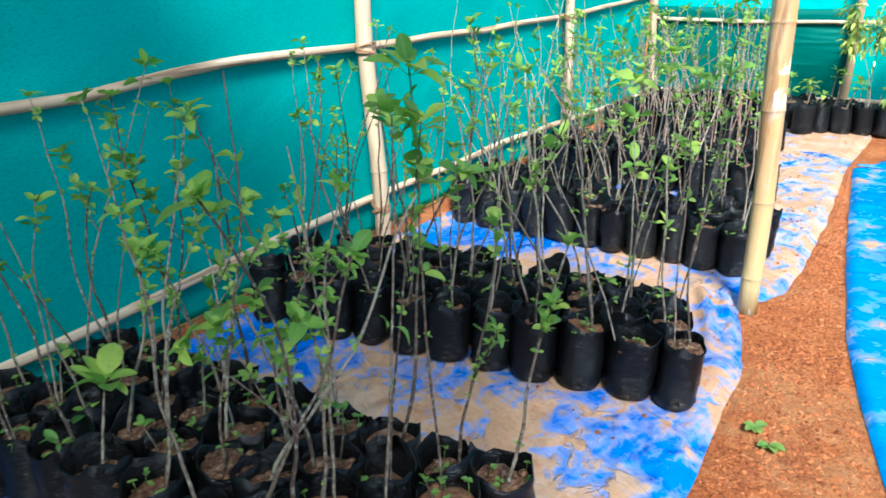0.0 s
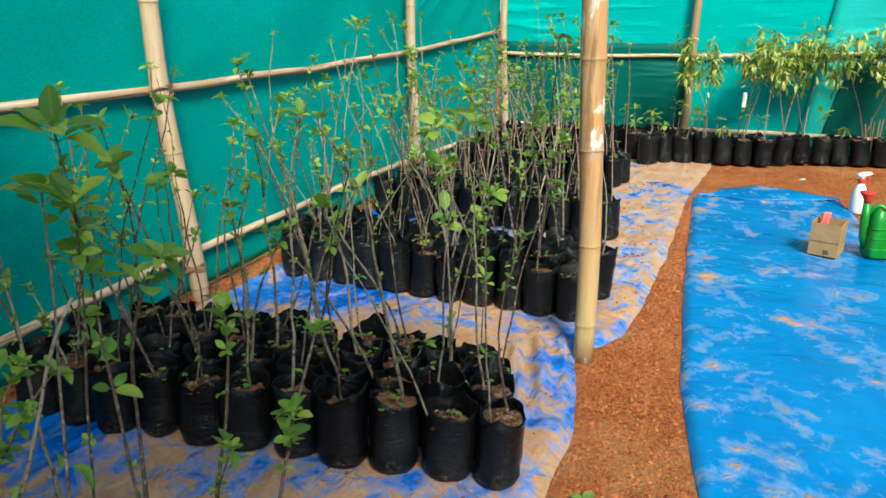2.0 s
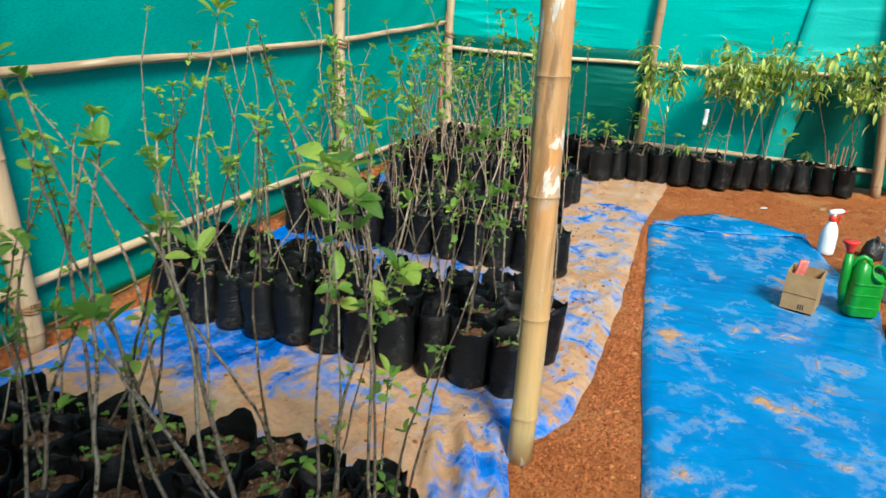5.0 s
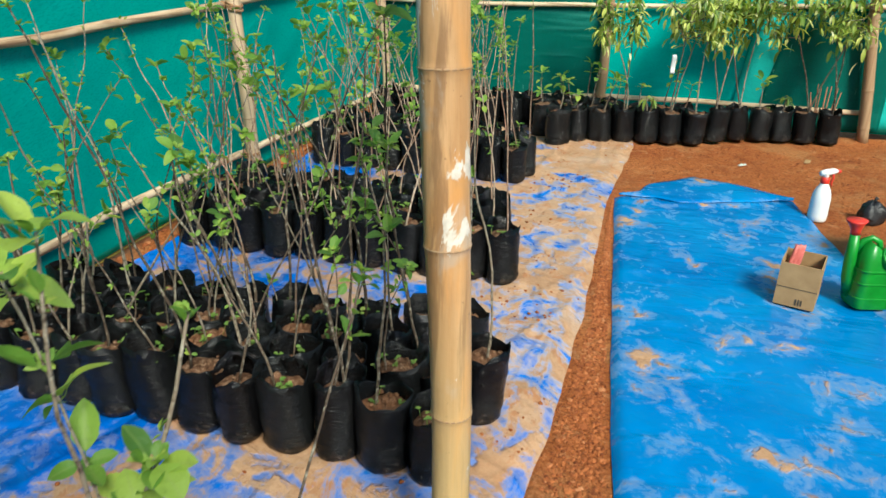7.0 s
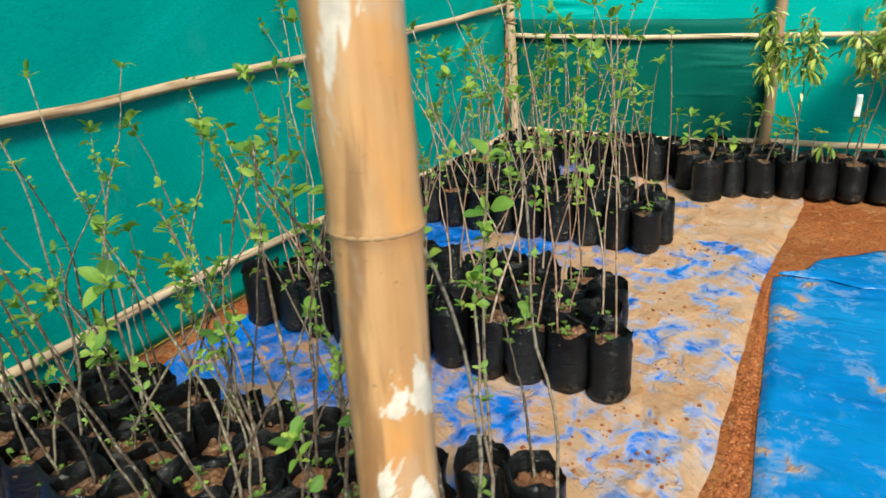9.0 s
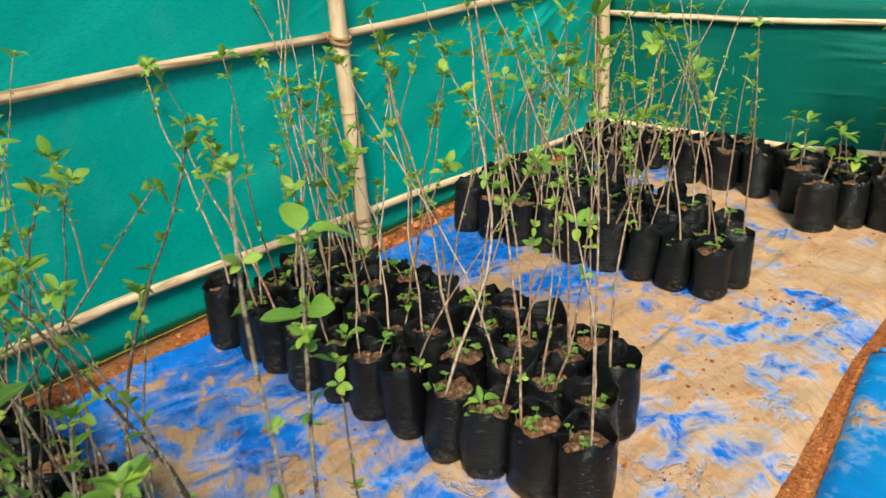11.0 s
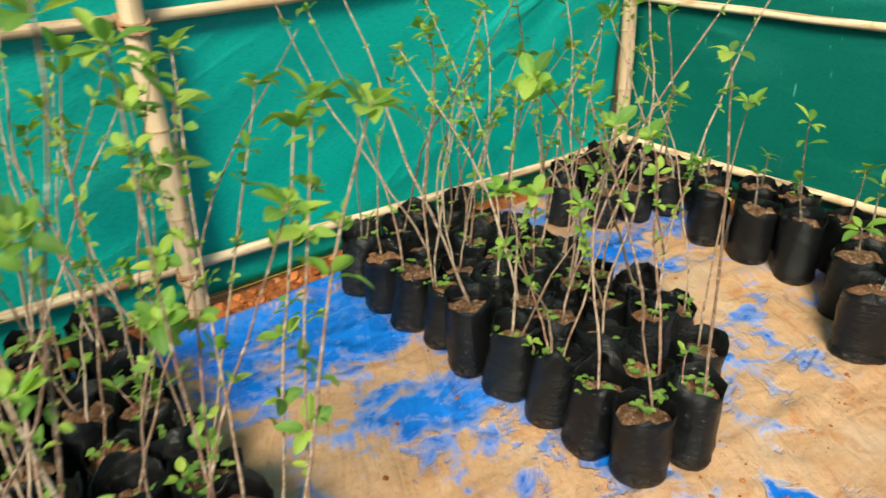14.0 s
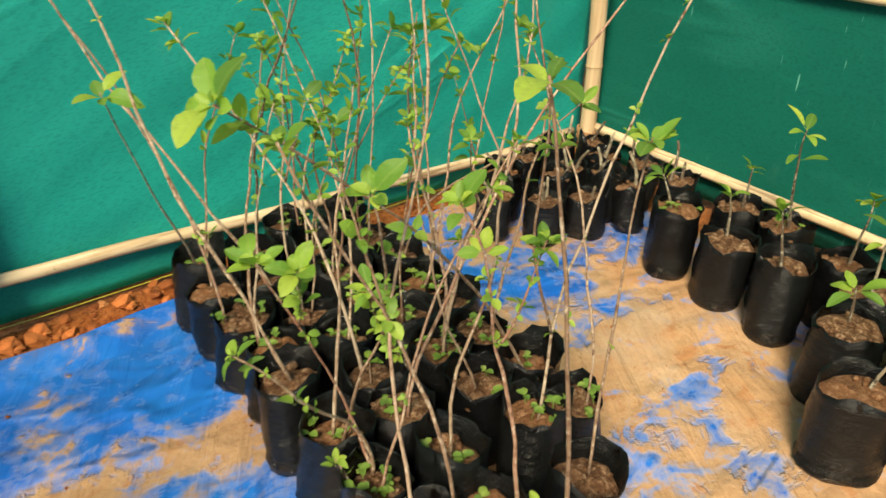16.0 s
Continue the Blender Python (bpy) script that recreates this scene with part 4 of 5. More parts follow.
def sapling(x, y, seed, group, height=0.85, lean=None, r=0.0735, h=0.230, leafy=1.0, top=0, leaf=0.0, bark=None, big=1.0):
    bark = bark or BARK
    rnd = random.Random(seed)
    fill = h - rnd.uniform(0.030, 0.066)
    root = thing("potted_sapling", (x, y, 0.012), "leafy-tipped fruit sapling in a black grow bag", "potted plant", group, rnd.uniform(-4, 4))
    bag_parts(root, rnd, r * rnd.uniform(0.95, 1.05), h * rnd.uniform(0.93, 1.08), fill)
    stems = 1 if rnd.random() < (0.62 if bark is BARK else 0.78) else (2 if rnd.random() < 0.75 else 3)
    if top:
        stems = 1
    lines = []
    for s in range(stems):
        tilt = rnd.uniform(0, 0.18) if rnd.random() < 0.58 else rnd.uniform(0.14, 0.38)
        w = rnd.uniform(0, 6.28)
        d = Vector((math.cos(w) * tilt, math.sin(w) * tilt, 1))
        if x > 1.3:
            # plants on the open side were set leaning inwards, clear of the path
            d.x = min(d.x, 0.05)
        if lean and s == 0:
            d = Vector((lean[0], lean[1], 1))
        length = height * (1 if top else rnd.uniform(0.66, 1.16)) * (1 if s == 0 else rnd.uniform(0.5, 1.0))
        rad = rnd.uniform(0.0032, 0.0056 if bark is BARK else 0.0047)
        if s == 0 or rnd.random() < 0.6:
            start = Vector((rnd.uniform(-0.03, 0.03), rnd.uniform(-0.03, 0.03), fill - 0.01))
        else:
            start, rad, length = lines[0][0][rnd.randint(1, 3)], 0.0036, length * 0.8
        line = stem_line(rnd, start, d, length, 0.05 if top else rnd.uniform(0.0, 0.25 if x > 1.3 else 0.5), wobble=0.05 if top else 0.15)
        if x > 1.3 and not top:
            line = [Vector((start.x + (0.10 * math.tanh((p.x - start.x) / 0.10) if p.x > start.x else p.x - start.x), p.y, p.z)) for p in line]
        lines.append((line, rad, s == 0))
        if not top and rnd.random() < 0.28:
            # a side shoot forking off above the middle
            k = rnd.randint(6, 10)
            a = rnd.uniform(0, 6.28)
            fork = stem_line(rnd, line[k], (0.55 * math.cos(a), 0.55 * math.sin(a), 1), length * rnd.uniform(0.18, 0.36), 0.1, 7, 0.10)
            if x > 1.3:
                fork = [Vector((min(p.x, 0.12), p.y, p.z)) for p in fork]
            lines.append((fork, rad * 0.55, False))
    for line, rad, main in lines:
        n = len(line)
        stem = part("stem", Build().tube(line, [rad * (1 - 0.62 * i / (n - 1)) * rnd.uniform(0.86, 1.18) for i in range(n)], 6), bark, root)
        tip = (line[-1] - line[-2]).normalized()
        young = Build()
        bare_tip = rnd.random() < 0.12 and not top
        if top and main:
            cluster(stem, line[-1], tip, rnd, top, leaf, APPLE_LEAVES)
        elif not bare_tip:
            size = big * rnd.uniform(0.028, 0.048)
            cluster(stem, line[-1], tip, rnd, rnd.randint(4, 7), size, APPLE_LEAVES)
            sprig(young, line[-1], tip, rnd, 5, size * 0.5)
            if rnd.random() < 0.6:
                cluster(stem, line[-1] - tip * rnd.uniform(0.03, 0.06), tip, rnd, rnd.randint(2, 4), size * 0.85, APPLE_LEAVES)
        # buds in leaf down the upper part of the stem, few below the middle
        q = 1 - rnd.uniform(0.05, 0.09)
        while q > (0.55 if n > 10 else 0.2):
            if rnd.random() < 0.40 * min(1.3, leafy):
                k = int(q * (n - 1))
                p = line[k].lerp(line[min(k + 1, n - 1)], q * (n - 1) - k)
                w = rnd.uniform(0, 6.28)
                side = Vector((math.cos(w) * 0.8, math.sin(w) * 0.8, 0.8)).normalized()
                if rnd.random() < 0.01 + 0.09 * leafy:
                    cluster(stem, p + side * 0.003, side, rnd, rnd.randint(2, 4), (leaf * 0.8 or big * 0.034) * rnd.uniform(0.75, 1.1), APPLE_LEAVES)
                else:
                    sprig(young, p + side * 0.003, side, rnd, rnd.randint(2, 5), big * rnd.uniform(0.012, 0.026))
            q -= rnd.uniform(0.035, 0.085)
        for _ in range(rnd.choice((0, 0, 1, 1, 2)) if n > 10 else 0):
            k = rnd.randint(1, n // 2)
            w = rnd.uniform(0, 6.28)
            sprig(young, line[k], (math.cos(w), math.sin(w), 0.8), rnd, rnd.randint(2, 4), rnd.uniform(0.010, 0.020))
        if leafy > 2 and main:
            for q in (0.88, 0.80, 0.70, 0.58, 0.46, 0.36)[:6 if leafy > 2.5 else 3]:
                k = int(q * (n - 1))
                w = rnd.uniform(0, 6.28)
                cluster(stem, line[k], (math.cos(w) * 0.7, math.sin(w) * 0.7, 0.8), rnd, rnd.randint(3, 5), leaf * rnd.uniform(0.6, 0.95), APPLE_LEAVES)
        if young.v:
            tagged(part("young_leaves", young, YOUNG, stem, "small young green leaves"), kind="stuff")
    if rnd.random() < 0.22:
        w = rnd.uniform(0, 6.28)
        base = Vector((0.03 * math.cos(w), 0.03 * math.sin(w), fill))
        line = stem_line(rnd, base, (0.3 * math.cos(w), 0.3 * math.sin(w), 1), rnd.uniform(0.05, 0.15), 0.2, 4)
        stem = part("shoot", Build().tube(line, [0.0028, 0.0026, 0.0022, 0.0018, 0.0014], 5), bark, root)
        cluster(stem, line[-1], (0, 0, 1), rnd, rnd.randint(3, 6), rnd.uniform(0.026, 0.044), APPLE_LEAVES)
    if rnd.random() < (0.7 if bark is BARK else 0.9):
        weeds(root, rnd, r, fill, 1.0 if bark is BARK else 1.3)
    tone = "pale" if bark is BARK_PALE else "dark"
    count = "single-stemmed" if stems == 1 else "several-stemmed"
    tagged(root, tone + " " + count + " fruit sapling with leafy tips in a black grow bag", "potted plant", group)
    return root


def block(rows, group, seed, height=0.85, special=(), bark=None, big=1.0):
    """Staggered rows of bags standing close together: (y at the net, slope, first x, last x).
    special: plants that stand out, by place: (x, y, lean, height, leaves at the tip, their length, leafiness)."""
    k = seed * 100
    for y, slope, x0, x1 in rows:
        n = int(round((x1 - x0) / 0.149))
        for i in range(n + 1):
            rnd = random.Random(k + 5)
            x = x0 + (x1 - x0) * i / n
            px, py = x + rnd.uniform(-0.008, 0.008), y + slope * x + rnd.uniform(-0.012, 0.012)
            for sx, sy, lean, tall, top, leaf, leafy in special:
                if math.hypot(px - sx, py - sy) < 0.078:
                    sapling(px, py, k, group, tall, lean, top=top, leaf=leaf, leafy=leafy, bark=bark, big=big)
                    break
            else:
                sapling(px, py, k, group, height * rnd.uniform(0.88, 1.1), bark=bark, big=big)
            k += 1


block([(1.26, 0.06, 0.26, 1.30), (1.40, 0.06, 0.19, 1.37), (1.54, 0.06, 0.26, 1.44), (1.68, 0.06, 0.19, 1.52)], "saplings in the first block", 11, 0.82,
      ((1.44, 1.63, (0.02, -0.04), 0.96, 9, 0.066, 2.2), (1.30, 1.62, (0.0, -0.06), 0.90, 8, 0.066, 1.2), (0.70, 1.30, (-0.10, 0.25), 0.24, 10, 0.085, 0.0), (1.37, 1.48, (0.08, 0.0), 0.90, 8, 0.052, 1.3)), big=1.15)
block([(2.385, 0.125, 0.17, 1.72), (2.53, 0.125, 0.25, 1.64), (2.67, 0.12, 0.17, 1.62), (2.845, 0.07, 0.25, 1.56)], "saplings in the second block", 12, 0.86,
      ((0.76, 2.63, (0.30, -0.55), 0.98, 9, 0.050, 1.0), (1.56, 2.954, (0.02, -0.05), 0.30, 7, 0.046, 0.6), (1.41, 2.944, (0.04, 0.09), 0.80, 8, 0.074, 2.2)), big=1.0)
block([(3.90, -0.035, 0.24, 1.68), (4.02, -0.015, 0.17, 1.66), (4.14, -0.005, 0.25, 1.74), (4.285, -0.025, 0.17, 1.36), (4.335, 0.0, 1.51, 1.66)], "saplings in the third block", 13, 0.92,
      ((1.51, 4.335, (-0.05, 0.03), 0.82, 8, 0.058, 2.4),), big=0.95)
block([(5.09, 0.0, 0.18, 1.63), (5.25, 0.02, 0.25, 1.56), (5.41, 0.02, 0.17, 1.53), (5.57, 0.0, 0.22, 1.40)], "saplings in the fourth block", 14, 1.0,
      ((1.49, 5.09, (-0.10, 0.08), 1.08, 8, 0.04, 0.0), (1.64, 5.10, (-0.04, 0.10), 1.04, 7, 0.04, 0.0), (1.37, 5.43, (-0.12, 0.06), 1.0, 8, 0.04, 0.6), (0.96, 5.57, (0.0, 0.16), 0.88, 8, 0.046, 2.4), (1.25, 5.57, (-0.03, 0.06), 0.86, 9, 0.046, 2.6), (1.53, 5.44, (-0.14, 0.06), 0.98, 9, 0.044, 2.4), (1.40, 5.58, (-0.08, 0.02), 0.92, 9, 0.048, 3.0), (1.10, 5.57, (-0.04, 0.05), 0.94, 9, 0.046, 3.0), (1.22, 5.43, (-0.06, 0.08), 0.92, 9, 0.044, 2.6)), BARK_PALE, 1.1)
block([(6.50, -0.03, 0.22, 1.46), (6.65, -0.02, 0.29, 1.50), (6.80, 0.02, 0.19, 1.37), (6.96, 0.0, 0.23, 1.22)], "saplings in the fifth block", 25, 0.98,
      ((0.22, 6.49, (0.42, -0.26), 0.80, 5, 0.054, 0.1), (1.37, 6.83, (-0.08, 0.0), 0.74, 9, 0.042, 0.0), (1.50, 6.62, (0.0, -0.1), 0.9, 6, 0.04, 0.2)), BARK_PALE, 1.0)


def stub(x, y, seed):
    """A cut-back rootstock in a bag near the corner."""
    rnd = random.Random(seed)
    r, h = 0.068 * rnd.uniform(0.9, 1.1), 0.19 * rnd.uniform(0.85, 1.1)
    fill = h - 0.025
    root = thing("potted_rootstock", (x, y, 0.012), "cut-back brown stem in a dusty black grow bag", "potted plant", "cut-back plants in the corner")
    bag_parts(root, rnd, r, h, fill)
    for _ in range(rnd.randint(1, 2)):
        w = rnd.uniform(0, 6.28)
        line = stem_line(rnd, (rnd.uniform(-0.02, 0.02), rnd.uniform(-0.02, 0.02), fill - 0.01), (0.3 * math.cos(w), 0.3 * math.sin(w), 1), rnd.uniform(0.06, 0.16), 0.5, 5)
        part("stem", Build().tube(line, [0.008 - 0.0007 * i for i in range(6)], 7), BARK, root)


for k, (x, y) in enumerate(((0.44, 7.65), (0.31, 7.52), (0.22, 7.66), (0.15, 7.83), (0.16, 8.02), (0.29, 7.93), (0.36, 7.79), (0.50, 7.81), (0.44, 7.95), (0.56, 7.98), (0.31, 8.09), (0.47, 8.11), (0.63, 8.12), (0.17, 8.18))):
    stub(x, y, 900 + k)


def seedling(x, y, seed, height, leaf_n, leaf_len, group, mango=False, r=0.082, h=0.235, tag=False, label="", spread=1.3):
    """A young evergreen plant with long leaves round the top of one or two stems."""
    rnd = random.Random(seed)
    fill = h - rnd.uniform(0.02, 0.04)
    root = thing("potted_seedling", (x, y, 0.0), label or "short broad-leaved seedling in a black grow bag", "potted plant", group)
    bag_parts(root, rnd, r * rnd.uniform(0.95, 1.04), h * rnd.uniform(0.95, 1.05), fill)
    mass = Build()
    for s in range(2 if mango and rnd.random() < 0.6 else 1):
        w = rnd.uniform(0, 6.28)
        line = stem_line(rnd, (rnd.uniform(-0.015, 0.015), rnd.uniform(-0.015, 0.015), fill - 0.01), (0.12 * math.cos(w), 0.12 * math.sin(w), 1), height * rnd.uniform(0.85, 1.1), 0.15)
        stem = part("stem", Build().tube(line, [0.006 - 0.0003 * i for i in range(len(line))], 6), BARK, root)
        stops = [(len(line) - 1, leaf_n)]
        if mango and height > 0.5:
            stops = []
            for b in range(9):
                k = rnd.randint(len(line) - 5, len(line) - 1)
                a = rnd.uniform(0, 6.28)
                twig = stem_line(rnd, line[k], (math.cos(a) * spread, math.sin(a) * 0.6 - 0.2, rnd.uniform(-0.3, 0.9)), rnd.uniform(0.06, 0.17 * spread), 0.8 * spread, 4)
                spray = part("twig", Build().tube(twig, [0.0035, 0.003, 0.0026, 0.0022, 0.0018], 5), BARK, root)
                cluster(spray, twig[-1], twig[-1] - twig[-2] + Vector((0, 0, -0.01)), rnd, leaf_n // 3 + 4, leaf_len * rnd.uniform(0.55, 0.95), LONG_LEAVES, 0.6, True)
                for _ in range(11):
                    w = rnd.uniform(0, 6.28)
                    n = leaf_len * rnd.uniform(0.40, 0.80)
                    at = twig[-1] + Vector((rnd.gauss(0, 0.038 * spread), rnd.gauss(0, 0.03), rnd.gauss(-0.04, 0.065)))
                    mass.leaf(at, (math.cos(w), math.sin(w), rnd.uniform(-1.4, 0.5)), (0, 0, 1), n, n * 0.27, 0.4)
        elif height > 0.2:
            stops += [(len(line) - 4, leaf_n // 2)]
        for i, count in stops:
            if count < 1:
                continue
            cluster(stem, line[i], line[i] - line[i - 1], rnd, count, leaf_len, LONG_LEAVES if mango else BROAD_LEAVES, 0.9 if mango else 0.2)
    if mass.v:
        tagged(part("foliage", mass, FOLIAGE, root, "dense drooping yellow-green foliage"), kind="stuff")
    if tag:
        t = Build().grid(3, 8, lambda u, v: (0.03 * u - 0.05, -0.03 + 0.006 * math.sin(4 * v + u), 0.50 + 0.13 * v))
        ob = part("paper_tag", t, WHITE, root, "white paper tag")
        ob.modifiers.new("thick", 'SOLIDIFY').thickness = 0.0015
    if rnd.random() < 0.3:
        weeds(root, rnd, r, fill)


for k, (x, y, hh) in enumerate(((0.82, 7.86, 0.16), (0.93, 8.06, 0.16), (1.02, 7.84, 0.16), (1.12, 8.03, 0.32), (1.225, 7.815, 0.18), (1.31, 8.0, 0.20), (1.42, 7.88, 0.22), (1.47, 7.68, 0.14), (1.61, 7.47, 0.17), (1.58, 8.10, 0.18))):
    seedling(x, y, 700 + k, hh, 5, 0.066, "seedlings along the end net", r=0.089, h=0.25)

FRONT = [(1.56, 7.56), (1.89, 7.655), (2.2, 7.735), (2.57, 7.80), (2.72, 7.93), (2.78, 8.0), (3.1, 8.085), (3.6, 8.12)]
TALL = {2: 0.94, 4: 0.74, 5: 0.80, 6: 0.96, 7: 0.92, 10: 0.90, 11: 0.84}
for k in range(12):
    x = 1.735 + 0.163 * k
    tall = k in TALL
    seedling(x, lerp_table(FRONT, x), 740 + k, TALL[k] if tall else (0.16, 0.3, 0.22)[k % 3], 15 if tall else 6, 0.13 if tall else 0.08, "seedlings along the end net", tall or k > 2 and k % 2 == 1, tag=(k == 4), spread=0.55 if k == 2 else 1.3,
             label="tall seedling with long drooping yellow-green leaves" if tall else "")
for k in range(6):
    x = 1.66 + 0.165 * k
    seedling(x, lerp_table(FRONT, x) + 0.172, 780 + k, (0.2, 0.28, 0.24)[k % 3], 5, 0.07, "seedlings along the end net")
for k in range(3):
    x = 1.60 + 0.165 * k
    seedling(x, lerp_table(FRONT, x) + 0.342, 800 + k, (0.2, 0.28, 0.24)[k % 3], 5, 0.07, "seedlings along the end net")


def dry_sticks(x, y, seed):
    """Dry reddish stalks standing in the last bag of the row."""
    rnd = random.Random(seed)
    root = thing("dry_stalks", (x, y, 0.0), "bunch of dry reddish brown stalks behind the grow bags", "dry stalks")
    for k in range(9):
        a = (k - 4) / 4
        p = Vector((0.05 * a, rnd.uniform(-0.02, 0.02), ground_z(x, y)))
        q = p + Vector((0.05 * a + rnd.uniform(-0.015, 0.015), 0, rnd.uniform(0.30, 0.40)))
        part("stalk", Build().tube([p, p.lerp(q, 0.5) + Vector((rnd.uniform(-0.01, 0.01), 0, 0)), q], [0.005, 0.0045, 0.0035], 5), STALK, root)


dry_sticks(3.48, 8.26, 3)


# ---- loose things on the blue sheet ----
def cardboard_box():
    root = thing("cardboard_box", (2.825, 5.235, 0.020), "small open brown cardboard box on the blue sheet", "box", turn=-18)
    w, d, hgt, t = 0.074, 0.085, 0.180, 0.004
    for name, lo, hi in (("bottom_panel", (-w, -d, 0), (w, d, t)), ("side_panel", (-w, -d, t), (w, -d + t, hgt)), ("side_panel", (-w, d - t, t), (w, d, hgt)),
                         ("side_panel", (-w, -d + t, t), (-w + t, d - t, hgt + 0.006)), ("side_panel", (w - t, -d + t, t), (w, d - t, hgt + 0.002))):
        part(name, Build().box(lo, hi), CARD, root, smooth=False)
    part("seam", Build().box((-w, -d - 0.0015, 0.078), (w, -d - 0.0003, 0.080)), INK, root, "dark crease", smooth=False)
    for k in range(3):
        part("printed_bar", Build().box((0.004 + 0.010 * k, -d - 0.0018, 0.010), (0.009 + 0.010 * k, -d - 0.0005, 0.036)), INK, root, smooth=False)


cardboard_box()


def packet():
    root = thing("packet", (2.785, 5.26, 0.034), "crumpled pinkish red packet standing in the box", "packet", turn=20)

    def fn(u, v):
        bulge = 0.010 * math.sin(math.pi * u) * math.sin(math.pi * v)
        return ((u - 0.5) * 0.034 + 0.03 * v, bulge + 0.01 * n3(u * 4, v * 4), 0.0 + 0.205 * v + 0.008 * n3(u * 6, v * 6, 2))
    ob = part("wrapper", Build().grid(8, 12, fn), PINK, root)
    ob.modifiers.new("thick", 'SOLIDIFY').thickness = 0.012


packet()


def watering_can():
    root = thing("watering_can", (3.085, 5.275, 0.018), "green plastic watering can with a red rose on its spout", "watering can", turn=14)

    def box_round(w, i):
        c, q = abs(math.cos(w)), abs(math.sin(w))
        return 0.93 * (c ** 5 + q ** 5) ** -0.2 * (1 + 0.08 * math.cos(2 * w)), -0.05 * math.cos(w) * max(0, i - 4) / 4
    rings = [(0.072, 0), (0.084, 0.006), (0.089, 0.025), (0.088, 0.10), (0.086, 0.17), (0.080, 0.225), (0.066, 0.258), (0.045, 0.270)]
    shade(part("body", Build().lathe(rings, 36, shape=box_round), GREEN, root))
    tilt = pose(0.034, -0.044, 0.236, 46, 20, 0)
    neck = Build().lathe([(0.048, -0.02), (0.052, 0.020), (0.050, 0.026), (0.043, 0.023), (0.041, 0.0)], 26, close=(False, False))
    neck.v = [tuple(tilt @ Vector(p)) for p in neck.v]
    part("filler_neck", neck, GREEN, root)
    # the dark of the hollow neck is a black disc set inside it
    well = Build().lathe([(0.042, 0.006), (0.02, 0.005)], 24)
    well.v = [tuple(tilt @ Vector(p)) for p in well.v]
    part("filler_dark_disc", well, BLACK, root, "black disc painting the dark inside of the filling hole")
    pts = [(-0.066, 0.01, 0.05), (-0.094, 0.012, 0.13), (-0.104, 0.014, 0.22), (-0.108, 0.016, 0.335)]
    part("spout", Build().tube(pts, [0.036, 0.030, 0.026, 0.020], 16), GREEN, root)
    part("rose", Build().tube([(-0.108, 0.016, 0.328), (-0.109, 0.016, 0.350), (-0.112, 0.017, 0.376), (-0.114, 0.017, 0.390), (-0.114, 0.017, 0.394)], [0.021, 0.022, 0.034, 0.044, 0.041], 22), RED, root, "flared red sprinkler rose")
    pts = [(-0.088, 0.012, 0.245), (-0.066, 0.010, 0.300), (-0.034, 0.004, 0.316), (-0.002, -0.002, 0.300), (0.004, -0.004, 0.270)]
    part("handle", Build().tube(pts, [0.014, 0.013, 0.013, 0.013, 0.015], 12), GREEN, root)
    for z in (0.055, 0.125, 0.185):
        part("ridge", Build().lathe([(0.0885, z - 0.006), (0.0915, z), (0.0885, z + 0.006)], 36, shape=lambda w, i: box_round(w, 0), close=(False, False)), GREEN, root)
    return root


watering_can().scale = (0.88, 0.88, 0.90)


def spray_bottle():
    root = thing("spray_bottle", (3.125, 6.36, ground_z(3.125, 6.36) + 0.004), "white plastic spray bottle with a red trigger head", "spray bottle", turn=25)
    rings = [(0.042, 0), (0.047, 0.006), (0.049, 0.03), (0.048, 0.12), (0.044, 0.15), (0.033, 0.182), (0.022, 0.20), (0.018, 0.215)]
    part("bottle", Build().lathe(rings, 26), WHITE, root)
    part("collar", Build().lathe([(0.021, 0.208), (0.023, 0.212), (0.023, 0.236), (0.019, 0.24)], 20), RED, root, "red screw collar")
    head = Build().tube([(-0.035, 0, 0.262), (0.0, 0, 0.266), (0.045, 0, 0.272), (0.062, 0, 0.270)], [0.014, 0.019, 0.015, 0.009], 12)
    head.tube([(0, 0, 0.236), (0, 0, 0.262)], [0.013, 0.015], 10)
    part("spray_head", head, WHITE, root)
    part("nozzle", Build().tube([(0.060, 0, 0.270), (0.078, 0, 0.269)], [0.011, 0.010], 12), RED, root, "red nozzle")
    part("trigger", Build().tube([(0.038, 0, 0.262), (0.046, 0, 0.235), (0.040, 0, 0.205), (0.046, 0, 0.19)], [0.006, 0.006, 0.005, 0.004], 8), RED, root, "red trigger")


spray_bottle()


def bucket():
    root = thing("bucket", (3.43, 5.66, ground_z(3.43, 5.66) + 0.004), "large pale grey plastic bucket on the red earth", "bucket")
    rings = [(0.155, 0), (0.163, 0.008), (0.175, 0.14), (0.188, 0.32), (0.203, 0.335), (0.205, 0.352), (0.199, 0.357), (0.188, 0.35), (0.176, 0.20), (0.160, 0.02)]
    shade(part("shell", Build().lathe(rings, 40), GREY, root))
    part("rim_band", Build().lathe([(0.187, 0.28), (0.191, 0.285), (0.192, 0.292), (0.189, 0.297)], 40, close=(False, False)), GREY, root)
    pts = [(0.2 * math.cos(a), 0.2 * math.sin(a) * 0.98, 0.335 - 0.20 * math.sin(a * 1.0) ** 2 * (1 if math.sin(a) < 0 else 0)) for a in np.linspace(math.pi, 2 * math.pi, 15)]
    pts = [(x * 1.05, y * 1.08, z) for x, y, z in pts]
    part("bail_handle", Build().tube(pts, [0.004] * 15, 6), WHITE, root, "thin white handle")


bucket()


